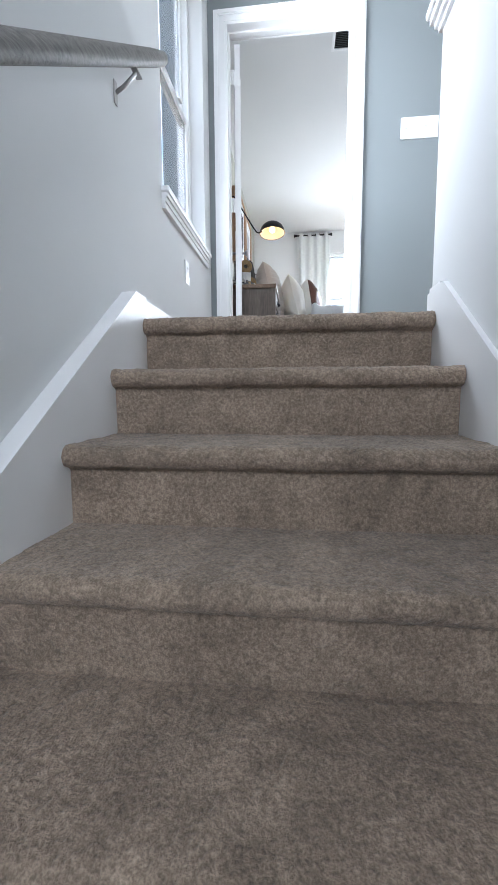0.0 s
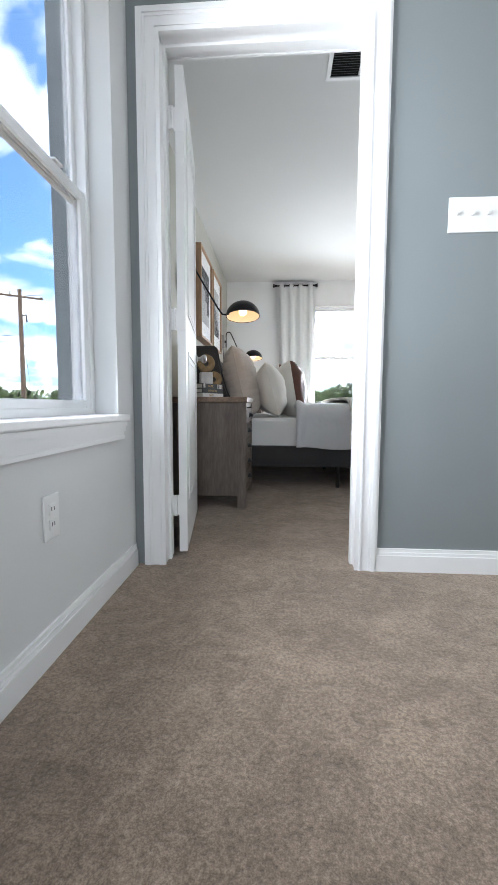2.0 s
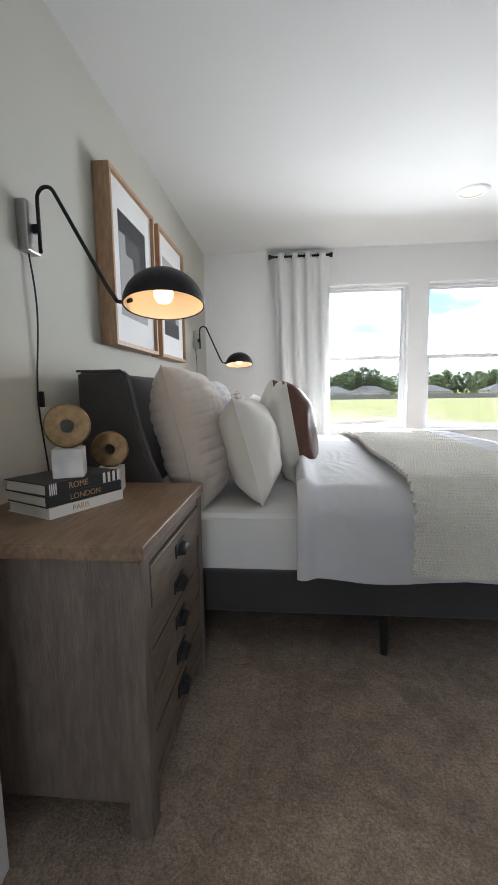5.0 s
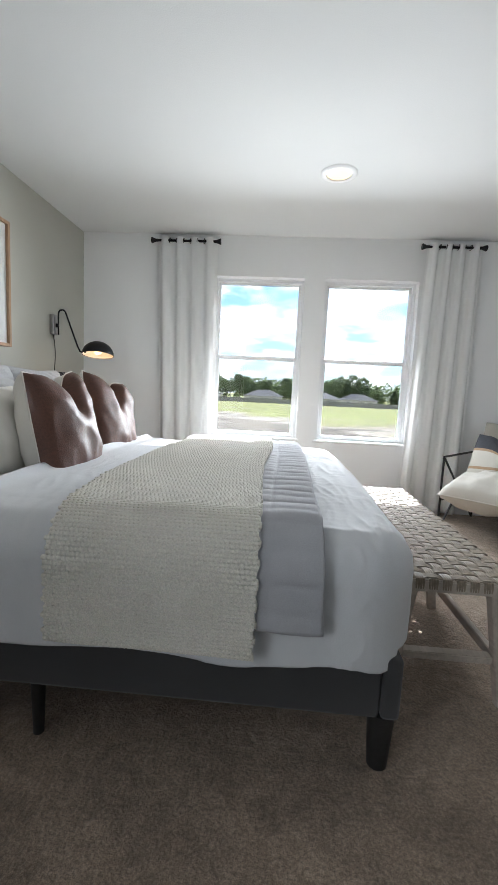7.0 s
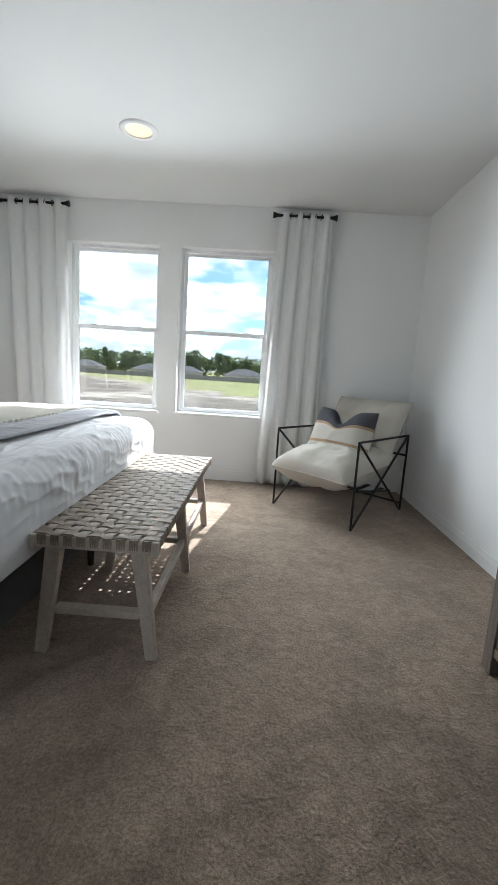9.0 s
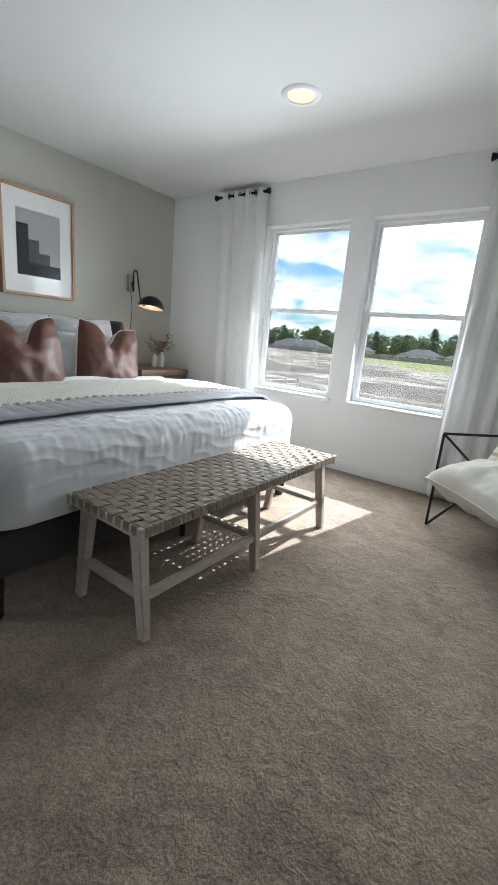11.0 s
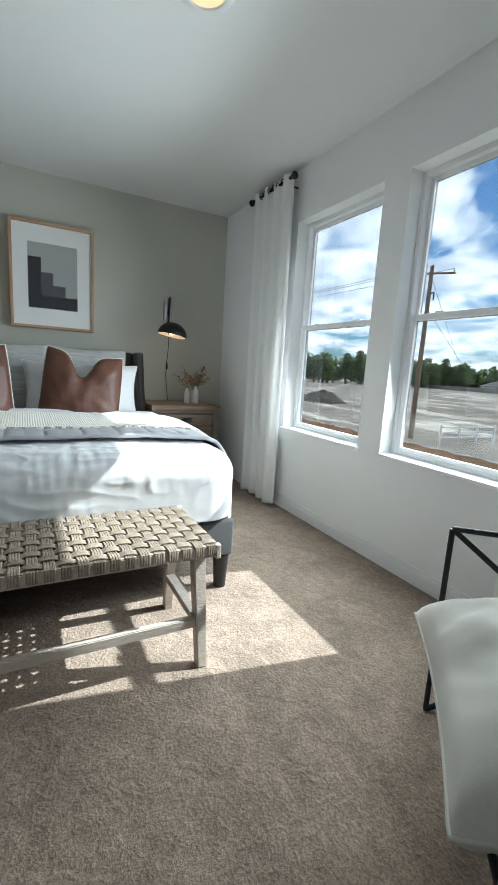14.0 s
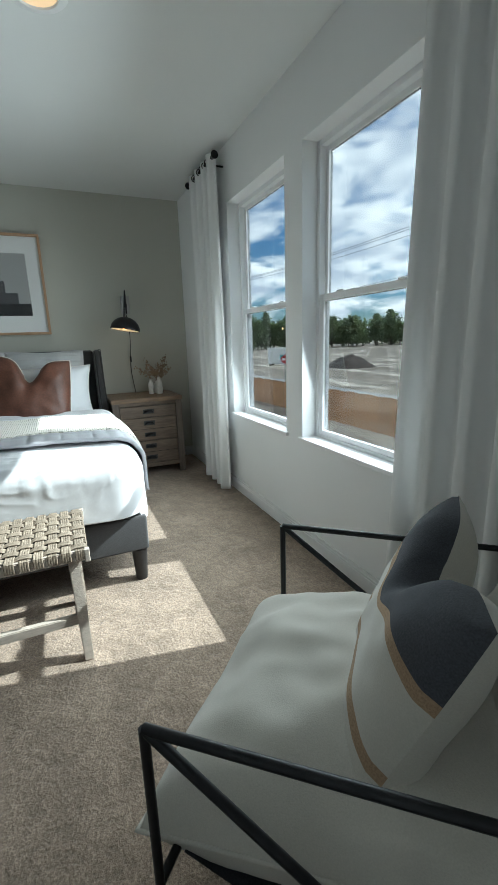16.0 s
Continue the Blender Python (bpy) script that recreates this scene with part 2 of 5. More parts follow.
def mesh_of(name, bm, material, smooth=False, angle=None):
    me = bpy.data.meshes.new(name)
    bm.to_mesh(me)
    bm.free()
    if material:
        me.materials.append(material)
    if smooth:
        me.polygons.foreach_set("use_smooth", [True] * len(me.polygons))
        if angle:
            me.set_sharp_from_angle(angle=radians(angle))
    return me


def part(name, bm, material, parent, label="", smooth=False, angle=None):
    ob = new(name, mesh_of(name, bm, material, smooth, angle))
    ob.parent = parent
    return tagged(ob, label)


def thing(name, label, category, group="", at=(0, 0, 0), kind=""):
    ob = new(name)
    ob.empty_display_size = 0.05
    ob.location = at
    return tagged(ob, label, category, group, kind)


def solid(name, bm, material, label, category, kind="structure", smooth=False, angle=None, group=""):
    return tagged(new(name, mesh_of(name, bm, material, smooth, angle)), label, category, group, kind)


def grid_mesh(name, points, material, closed_v=False):
    """A smooth sheet from a rows x columns x 3 array."""
    r, c = points.shape[:2]
    me = bpy.data.meshes.new(name)
    idx = np.arange(r * c).reshape(r, c)
    quads = np.stack((idx[:-1, :-1], idx[:-1, 1:], idx[1:, 1:], idx[1:, :-1]), -1).reshape(-1, 4)
    me.from_pydata(points.reshape(-1, 3).tolist(), [], quads.tolist())
    me.materials.append(material)
    me.polygons.foreach_set("use_smooth", [True] * len(me.polygons))
    me.update()
    return me


# ---- structure ----
CEIL = 2.44
NORTH = 8.52
WEST = -0.20
EAST = 4.20
HALL_X = -0.028
STAIR_L = 0.005
DOOR_Y = 3.90
DOOR_IN = 4.02
RISE, RUN, TOP_Y = 0.19, 0.275, 2.45
WIN_Z0, WIN_Z1 = 0.612, 2.087
WINDOWS = [(1.04, 1.868), (2.05, 2.88)]
HALL_WIN = (2.88, 3.735)
DOOR_X = (0.095, 0.870)
DOOR_H = 2.045
STAIR_R = 1.015


def wall_along_x(name, y0, y1, x0, x1, z0, z1, openings, material, label):
    bm, x = None, x0
    for a, b, c, d in openings:
        bm = bm_box(x, y0, z0, a, y1, z1, bm)
        if c > z0:
            bm = bm_box(a, y0, z0, b, y1, c, bm)
        bm = bm_box(a, y0, d, b, y1, z1, bm)
        x = b
    bm = bm_box(x, y0, z0, x1, y1, z1, bm)
    bmesh.ops.remove_doubles(bm, verts=bm.verts, dist=1e-4)
    return solid(name, bm, material, label, "wall")


wall_along_x("wall_north", NORTH, NORTH + 0.17, WEST - 0.14, EAST + 0.14, -0.3, CEIL + 0.1,
             [(a, b, WIN_Z0, WIN_Z1) for a, b in WINDOWS], PAINT_WHITE, "smooth white painted wall with two window openings")
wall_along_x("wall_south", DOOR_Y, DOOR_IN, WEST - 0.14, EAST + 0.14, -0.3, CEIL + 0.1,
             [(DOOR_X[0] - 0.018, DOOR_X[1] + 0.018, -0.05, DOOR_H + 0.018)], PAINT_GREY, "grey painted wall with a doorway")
solid("wall_west", bm_box(WEST - 0.14, DOOR_IN, -0.3, WEST, NORTH, CEIL + 0.1), PAINT_ACCENT, "sage grey painted accent wall behind the bed", "wall")
solid("wall_east", bm_box(EAST, DOOR_IN, -0.3, EAST + 0.14, NORTH, CEIL + 0.1), PAINT_WHITE, "smooth white painted wall", "wall")
solid("ceiling", bm_box(WEST, DOOR_IN, CEIL, EAST, NORTH, CEIL + 0.1), PAINT_CEILING, "flat white painted bedroom ceiling", "ceiling")


def hall_side_wall():
    bm = bm_box(HALL_X - 0.17, -2.6, -2.1, HALL_X, HALL_WIN[0], CEIL + 0.1)
    bm_box(HALL_X - 0.17, HALL_WIN[0], -2.1, HALL_X, HALL_WIN[1], WIN_Z0 + 0.01, bm)
    bm_box(HALL_X - 0.17, HALL_WIN[0], WIN_Z1, HALL_X, HALL_WIN[1], CEIL + 0.1, bm)
    bm_box(HALL_X - 0.17, HALL_WIN[1], -2.1, HALL_X, DOOR_Y, CEIL + 0.1, bm)
    bmesh.ops.remove_doubles(bm, verts=bm.verts, dist=1e-4)
    solid("wall_stair", bm, PAINT_HALL, "light grey painted stair wall with a window opening", "wall")


hall_side_wall()
# The opening is made up; it gives the stair fill lamp a place.
wall_along_x("wall_stair_end", -2.77, -2.6, HALL_X, 3.12, -2.1, CEIL + 0.1, [(0.15, 1.75, 0.60, 2.20)], PAINT_HALL, "light grey wall at the stair foot with an added, unseen window opening")
solid("wall_landing", bm_box(3.0, -2.6, -0.3, 3.12, DOOR_Y, CEIL + 0.1), PAINT_HALL, "plain light grey landing wall", "wall")
solid("ceiling_hall", bm_box(HALL_X, -2.6, CEIL, 3.0, DOOR_Y, CEIL + 0.1), PAINT_CEILING, "flat white painted landing ceiling", "ceiling")


def carpet_floor():
    bm = bm_box(WEST, DOOR_IN, -0.3, EAST, NORTH, 0)
    bm_box(DOOR_X[0] - 0.01, DOOR_Y, -0.3, DOOR_X[1] + 0.01, DOOR_IN, 0, bm)
    bm_box(HALL_X, TOP_Y + 0.06, -0.3, 3.0, DOOR_Y, 0, bm)
    bm_box(STAIR_R + 0.12, -2.6, -0.3, 3.0, TOP_Y + 0.06, 0, bm)
    solid("floor", bm, CARPET, "taupe cut-pile carpet with soft footprints", "carpet")


carpet_floor()


def carpet_step(k):
    """One carpeted step: tread, rounded nosing and riser, with an uneven pile."""
    z, y = -RISE * k, TOP_Y - RUN * k
    prof = [(y + RUN + 0.06 - i * 0.006, z) for i in range(int((RUN + 0.035) / 0.006))] if k else [(y + 0.09 - i * 0.006, z + 0.003) for i in range(11)]
    for i in range(13):
        a = radians(90 + 180 * i / 12)
        prof.append((y + 0.026 + 0.027 * math.cos(a), z - 0.026 + 0.026 * math.sin(a) + (0.003 if not k and i < 3 else 0)))
    prof += [(y + 0.034, z - 0.058), (y + 0.036, z - 0.066)]
    prof += [(y + 0.034, z - 0.072 - i * 0.006) for i in range(int((RISE - 0.03) / 0.006))]
    xs = np.arange(STAIR_L + 0.014, STAIR_R - 0.014, 0.0055)
    pr = np.array(prof)
    p = np.zeros((len(xs), len(pr), 3))
    p[..., 0] = xs[:, None]
    p[..., 1:] = pr[None]
    d = np.gradient(pr, axis=0)
    n = np.stack((-d[:, 1], d[:, 0]), -1)
    n /= np.linalg.norm(n, axis=1, keepdims=True) + 1e-9
    rng = np.random.default_rng(40 + k)
    pile = rng.normal(0, 0.0011, p.shape[:2])
    soft = rng.normal(0, 1, p.shape[:2])
    for _ in range(14):
        soft = (soft + np.roll(soft, 1, 0) + np.roll(soft, -1, 0) + np.roll(soft, 1, 1) + np.roll(soft, -1, 1)) / 5
    pile = np.abs(pile) + 0.007 * soft
    p[..., 1:] -= n[None] * pile[..., None]
    return p


def stairs():
    st = thing("staircase", "carpeted taupe staircase with rounded nosings", "stairs", kind="structure")
    for k in range(0, 10):
        ob = new("step", grid_mesh("step", carpet_step(k)[:, ::-1], CARPET))
        ob.parent = st
    # hidden blocks under the treads, added to keep light out of the joints
    core = None
    for k in range(0, 10):
        y = TOP_Y - RUN * k + 0.05
        core = bm_box(HALL_X + 0.001, y, -2.1, STAIR_R - 0.001, y + (RUN if k else 0.05), -RISE * k - 0.016, core)
    part("stair_leak_block", core, CARPET, st)
    part("lower_landing", bm_box(HALL_X, -2.6, -2.1, STAIR_R, TOP_Y - RUN * 9, -RISE * 10), CARPET, st)
    for name, x, thick in (("skirt_board", HALL_X, STAIR_L + 0.016 - HALL_X), ("skirt_board", STAIR_R - 0.016, 0.016)):
        top = TOP_Y - 0.05
        low = top - 2.6
        out = [(top + 0.09, -0.25), (top + 0.09, 0.08), (top, 0.08), (low, 0.08 - (top - low) * RISE / RUN), (low, -2.1), (low + 0.5, -2.1)]
        m = Matrix(((0, 0, 1, x), (1, 0, 0, 0), (0, 1, 0, 0), (0, 0, 0, 1)))
        part(name, bm_prism(out, thick, m), TRIM, st, "white painted stair skirt board")


stairs()


def knee_wall():
    w = thing("wall_knee", "low light grey guard wall with a white cap beside the stairs", "wall", kind="structure")
    part("wall_body", bm_box(STAIR_R, -2.6, -2.1, STAIR_R + 0.12, 2.56, 0.96), PAINT_HALL, w)
    cap = bm_box(STAIR_R - 0.045, -2.6, 0.96, STAIR_R + 0.165, 2.605, 0.985, bevel=0.006)
    part("cap", cap, TRIM, w, "white wooden cap")
    bm = None
    for dz, out in ((0.90, 0.012), (0.918, 0.022), (0.938, 0.034)):
        bm = bm_box(STAIR_R - out, -2.6, dz, STAIR_R + 0.12 + out, 2.56 + out, 0.96, bm)
    part("cap_moulding", bm, TRIM, w, "stepped white moulding")
    bm = bm_box(STAIR_R - 0.014, 2.45, 0, STAIR_R + 0.134, 2.564, 0.075)
    bm_box(STAIR_R - 0.009, 2.45, 0.075, STAIR_R + 0.129, 2.559, 0.092, bm)
    part("base_board", bm, TRIM, w, "white baseboard")


knee_wall()


def baseboard(name, x0, y0, x1, y1, side):
    """Two-step board from (x0, y0) to (x1, y1); side is the way into the room."""
    bm = None
    for z0, z1, t in ((0, 0.066, 0.015), (0.066, 0.078, 0.011), (0.078, 0.092, 0.008)):
        bm = bm_box(min(x0, x0 + side[0] * t, x1), min(y0, y0 + side[1] * t, y1), z0, max(x0, x1, x0 + side[0] * t), max(y0, y1, y0 + side[1] * t), z1, bm)
    return solid(name, bm, TRIM, "white painted two-step baseboard", "baseboard")


baseboard("baseboard", HALL_X, TOP_Y - 0.01, HALL_X, DOOR_Y - 0.02, (1, 0))
baseboard("baseboard", 0.953, DOOR_Y, 3.0, DOOR_Y, (0, -1))
baseboard("baseboard", WEST, DOOR_IN + 0.02, WEST, NORTH - 0.015, (1, 0))
baseboard("baseboard", WEST, NORTH, EAST, NORTH, (0, -1))
baseboard("baseboard", EAST, DOOR_IN + 0.02, EAST, NORTH - 0.015, (-1, 0))
baseboard("baseboard", 0.953, DOOR_IN, EAST - 0.015, DOOR_IN, (0, 1))


def door_trim():
    d = thing("trim_door", "white moulded door casing around the open doorway", "door frame", kind="structure")
    x0, x1, h = DOOR_X[0], DOOR_X[1], DOOR_H
    for y, s in ((DOOR_Y, -1), (DOOR_IN, 1)):
        # stepped moulding: inner bead, flat, raised outer band
        for off0, off1, t in ((-0.004, 0.012, 0.010), (0.012, 0.020, 0.014), (0.020, 0.048, 0.010), (0.048, 0.058, 0.014), (0.058, 0.074, 0.019), (0.074, 0.083, 0.014)):
            ya, yb = sorted((y, y + s * t))
            bm = bm_box(x0 - off1, ya, 0, x0 - off0, yb, h + off1)
            bm_box(x1 + off0, ya, 0, x1 + off1, yb, h + off1, bm)
            bm_box(x0 - off0, ya, h + off0, x1 + off0, yb, h + off1, bm)
            part("casing", bm, TRIM, d)
    bm = bm_box(x0 - 0.018, DOOR_Y, 0, x0, DOOR_IN, h)
    bm_box(x1, DOOR_Y, 0, x1 + 0.018, DOOR_IN, h, bm)
    bm_box(x0 - 0.018, DOOR_Y, h, x1 + 0.018, DOOR_IN, h + 0.018, bm)
    part("jamb", bm, TRIM, d)
    bm = bm_box(x0, 3.955, 0, x0 + 0.011, 3.985, h)
    bm_box(x1 - 0.011, 3.955, 0, x1, 3.985, h, bm)
    bm_box(x0 + 0.011, 3.955, h - 0.011, x1 - 0.011, 3.985, h, bm)
    part("door_stop", bm, TRIM, d)


door_trim()


def window(name, m, width, height, glass, clear):
    """A single-hung vinyl window; local x across, z up, y outwards; the origin is the opening's lower inner corner."""
    w = thing(name, "white vinyl single-hung window with two panes tinted to dim the view", "window", kind="structure")
    fw = 0.042
    y0, y1 = 0.085, 0.148

    def ring(x0, z0, x1, z1, t, ya, yb, tb=None):
        tb = tb or t
        bm = bm_box(x0, ya, z0, x0 + t, yb, z1, bevel=0.003)
        bm_box(x1 - t, ya, z0, x1, yb, z1, bm, 0.003)
        bm_box(x0 + t, ya + 0.001, z0, x1 - t, yb, z0 + tb, bm, 0.003)
        bm_box(x0 + t, ya + 0.001, z1 - t, x1 - t, yb, z1, bm, 0.003)
        return bm

    mid = height * 0.505
    part("window_frame", ring(0, 0, width, height, fw * 0.62, y0, y1), VINYL, w)
    part("upper_sash", ring(fw * 0.55, mid - 0.01, width - fw * 0.55, height - fw * 0.55, 0.026, y0 + 0.035, y0 + 0.06), VINYL, w)
    low = part("lower_sash", ring(fw * 0.6, 0.012, width - fw * 0.6, mid + 0.022, 0.033, y0 + 0.006, y0 + 0.034, 0.04), VINYL, w)
    for fx in (0.25, 0.75):
        part("latch", bm_box(width * fx - 0.025, y0 - 0.004, mid + 0.02, width * fx + 0.025, y0 + 0.02, mid + 0.028, bevel=0.003), VINYL, low)
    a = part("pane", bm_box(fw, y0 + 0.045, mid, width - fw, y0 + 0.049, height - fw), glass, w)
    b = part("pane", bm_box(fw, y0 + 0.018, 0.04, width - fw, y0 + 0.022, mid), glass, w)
    # without a shadow the dimming tint leaves the sun's light in the room untouched
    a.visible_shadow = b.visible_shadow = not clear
    w.matrix_world = m
    return w


for i, (a, b) in enumerate(WINDOWS):
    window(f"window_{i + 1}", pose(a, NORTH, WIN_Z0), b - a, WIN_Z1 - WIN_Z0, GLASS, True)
    sill = bm_box(a - 0.025, NORTH - 0.018, WIN_Z0 - 0.012, b + 0.025, NORTH + 0.09, WIN_Z0 + 0.01, bevel=0.004)
    solid("window_sill", sill, TRIM, "thin white painted window sill board", "window sill")
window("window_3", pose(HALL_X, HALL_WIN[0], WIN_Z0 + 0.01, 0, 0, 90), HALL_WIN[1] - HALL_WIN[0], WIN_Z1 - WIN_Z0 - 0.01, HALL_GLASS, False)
# unseen window, added around the stair fill lamp
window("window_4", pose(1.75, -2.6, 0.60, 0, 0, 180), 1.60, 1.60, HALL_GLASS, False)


def hall_sill():
    s = thing("window_sill", "white window stool with a stepped moulded apron", "window sill", kind="structure")
    a, b = HALL_WIN
    part("stool", bm_box(HALL_X - 0.09, a - 0.03, WIN_Z0 - 0.012, HALL_X + 0.035, b + 0.03, WIN_Z0 + 0.012, bevel=0.006), TRIM, s)
    bm = None
    for z0, z1, t in ((-0.03, -0.012, 0.026), (-0.05, -0.03, 0.019), (-0.066, -0.05, 0.013), (-0.078, -0.066, 0.016)):
        bm = bm_box(HALL_X, a - 0.02, WIN_Z0 + z0, HALL_X + t, b + 0.02, WIN_Z0 + z1, bm)
    part("apron", bm, TRIM, s)


hall_sill()

# ---- materials of the things ----
def cloth_let_through(name, *args, **kw):
    """Thin cloth that lets part of the light pass."""
    m = mat(name, *args, **kw)
    nt = m.node_tree
    tr, mx = nt.nodes.new("ShaderNodeBsdfTranslucent"), nt.nodes.new("ShaderNodeMixShader")
    tr.inputs[0].default_value = (0.93, 0.93, 0.92, 1)
    mx.inputs[0].default_value = 0.26
    nt.links.new(nt.nodes["Principled BSDF"].outputs[0], mx.inputs[1])
    nt.links.new(tr.outputs[0], mx.inputs[2])
    nt.links.new(mx.outputs[0], nt.nodes["Material Output"].inputs[0])
    return m


UPHOLSTERY = mat("charcoal_upholstery", (0.044, 0.043, 0.044), 0.95, grain=0.35, grain_scale=420, stain=0.08, stain_scale=5, bump=0.6, bump_scale=500, sheen=0.25)
BLACK_WOOD = mat("black_wood", (0.018, 0.017, 0.017), 0.5, grain=0.2, grain_scale=60)
LINEN_WHITE = mat("white_linen", (0.65, 0.655, 0.67), 0.9, grain=0.05, grain_scale=350, stain=0.03, stain_scale=5, bump=0.5, bump_scale=420, sheen=0.2)
SHEET_WHITE = mat("white_percale", (0.76, 0.755, 0.745), 0.85, grain=0.03, grain_scale=300, bump=0.2, bump_scale=500)
KNIT_CREAM = mat("cream_knit", (0.74, 0.71, 0.63), 0.95, grain=0.14, grain_scale=260, stain=0.04, stain_scale=8, bump=0.6, bump_scale=400, sheen=0.3)
QUILT_GREY = mat("grey_quilt", (0.41, 0.41, 0.43), 0.9, grain=0.12, grain_scale=400, stain=0.05, stain_scale=6, bump=0.5, bump_scale=400)
SHAM_BEIGE = mat("oatmeal_linen", (0.50, 0.445, 0.395), 0.9, grain=0.15, grain_scale=380, stain=0.05, stain_scale=7, bump=0.6, bump_scale=420, sheen=0.2)
SHAM_GREY = mat("grey_linen", (0.43, 0.43, 0.43), 0.9, grain=0.15, grain_scale=380, stain=0.05, stain_scale=7, bump=0.6, bump_scale=420, sheen=0.2)
PILLOW_CREAM = mat("ivory_cotton", (0.74, 0.71, 0.65), 0.9, grain=0.05, grain_scale=350, stain=0.03, stain_scale=6, bump=0.4, bump_scale=420, sheen=0.2)
LEATHER = mat("cognac_leather", (0.10, 0.038, 0.022), 0.5, grain=0.18, grain_scale=90, stain=0.25, stain_scale=7, bump=0.5, bump_scale=190, coat=0.08)
WOOD_GREY = mat("weathered_grey_wood", (0.15, 0.11, 0.08), 0.55, grain=0.28, grain_scale=16, stain=0.15, stain_scale=3, bump=0.35, bump_scale=60, stretch=(5, 0.7, 5))
WOOD_GREY_UP = mat("weathered_grey_wood_upright", (0.14, 0.112, 0.092), 0.6, grain=0.25, grain_scale=16, stain=0.12, stain_scale=3, bump=0.35, bump_scale=60, stretch=(5, 5, 0.7))
WOOD_TOP = mat("brown_wood_top", (0.20, 0.13, 0.08), 0.4, grain=0.3, grain_scale=14, stain=0.15, stain_scale=3, bump=0.25, bump_scale=60, stretch=(6, 0.7, 5))
PULL = mat("gunmetal_pull", (0.06, 0.062, 0.066), 0.38, metal=0.85, grain=0.3, grain_scale=80)
OAK_FRAME = mat("light_oak", (0.42, 0.26, 0.15), 0.5, grain=0.2, grain_scale=22, stretch=(4, 4, 0.8), bump=0.2, bump_scale=90)
MAT_BOARD = mat("picture_mat", (0.80, 0.80, 0.79), 0.8, grain=0.02)
ART_GREY = mat("art_grey", (0.38, 0.38, 0.375), 0.8, grain=0.12, grain_scale=60, stretch=(1, 9, 1))
ART_DARK = mat("art_dark_grey", (0.085, 0.085, 0.09), 0.8, grain=0.3, grain_scale=90, stretch=(1, 1, 7))
ART_BLACK = mat("art_black", (0.022, 0.022, 0.025), 0.8, grain=0.15)
FRAME_GLASS = glass_material("picture_glass", (0.98, 0.98, 0.98), 0.016)
CURTAIN = cloth_let_through("white_curtain_cloth", (0.88, 0.88, 0.875), 0.9, grain=0.02, grain_scale=400, bump=0.3, bump_scale=500, sheen=0.1)
BENCH_WOOD = mat("bleached_oak", (0.52, 0.455, 0.39), 0.6, grain=0.11, grain_scale=20, stain=0.07, stain_scale=4, bump=0.3, bump_scale=80, stretch=(5, 0.8, 4))
STRAP = mat("taupe_leather_strap", (0.27, 0.22, 0.165), 0.6, grain=0.22, grain_scale=70, stain=0.1, stain_scale=8, bump=0.4, bump_scale=220, random_value=0.12)
BRASS = mat("antique_brass", (0.22, 0.15, 0.08), 0.48, metal=1.0, grain=0.25, grain_scale=50, stain=0.15, stain_scale=12)
MARBLE = mat("white_marble", (0.66, 0.64, 0.62), 0.35, grain=0.1, grain_scale=20, stain=0.14, stain_scale=14)
PAPER = mat("book_pages", (0.72, 0.69, 0.62), 0.85, grain=0.12, grain_scale=200, stretch=(1, 1, 9))
BOOK_BLACK = mat("black_book_cloth", (0.02, 0.02, 0.022), 0.5)
BOOK_WHITE = mat("white_book_cloth", (0.76, 0.75, 0.72), 0.5)
GOLD = mat("gold_print", (0.5, 0.36, 0.16), 0.4, metal=0.7)
CERAMIC = mat("white_ceramic", (0.76, 0.74, 0.70), 0.35, grain=0.03)
TWIG = mat("dried_twig", (0.20, 0.12, 0.075), 0.85, grain=0.3, grain_scale=40)
SEED = mat("dried_seed_heads", (0.25, 0.175, 0.11), 0.9, random_value=0.3, grain=0.3, grain_scale=60)
RAIL_WOOD = mat("grey_stained_oak", (0.135, 0.125, 0.115), 0.45, grain=0.45, grain_scale=26, stretch=(6, 0.9, 6), bump=0.35, bump_scale=90)
SHADE_IN = mat("shade_inside_white", (0.75, 0.70, 0.62), 0.6)
BULB = emissive("warm_bulb", (1.0, 0.60, 0.28), 0.16)
CAN_LENS = emissive("warm_led_lens", (1.0, 0.66, 0.38), 0.05)
PLATE = mat("switch_plate", (0.80, 0.80, 0.79), 0.3)
DARK_GAP = mat("dark_recess", (0.01, 0.01, 0.01), 0.9)
CUSHION = mat("cream_canvas", (0.50, 0.475, 0.42), 0.92, grain=0.06, grain_scale=350, stain=0.04, stain_scale=6, bump=0.4, bump_scale=420, sheen=0.2)
STRIPE_NAVY = mat("charcoal_weave", (0.055, 0.058, 0.068), 0.95, grain=0.25, grain_scale=300, bump=0.6, bump_scale=400)
STRIPE_TAN = mat("tan_weave", (0.33, 0.225, 0.14), 0.95, grain=0.2, grain_scale=300, bump=0.6, bump_scale=400)


# ---- cloth helpers ----
def sheet_normals(p):
    du, dv = np.gradient(p, axis=0), np.gradient(p, axis=1)
    n = np.cross(du, dv)
    return n / np.maximum(np.linalg.norm(n, axis=2, keepdims=True), 1e-9)


def fold(s, flat, radius):
    """A length s along cloth that lies flat, bends over an edge and hangs: (way out, drop)."""
    a = np.abs(s)
    th = np.clip((a - flat) / radius, 0, math.pi / 2)
    out = np.minimum(a, flat) + radius * np.sin(th)
    drop = radius * (1 - np.cos(th)) + np.maximum(a - flat - radius * math.pi / 2, 0)
    return np.sign(s) * out, drop


BED_Y, BED_TOP = 6.612, 0.662


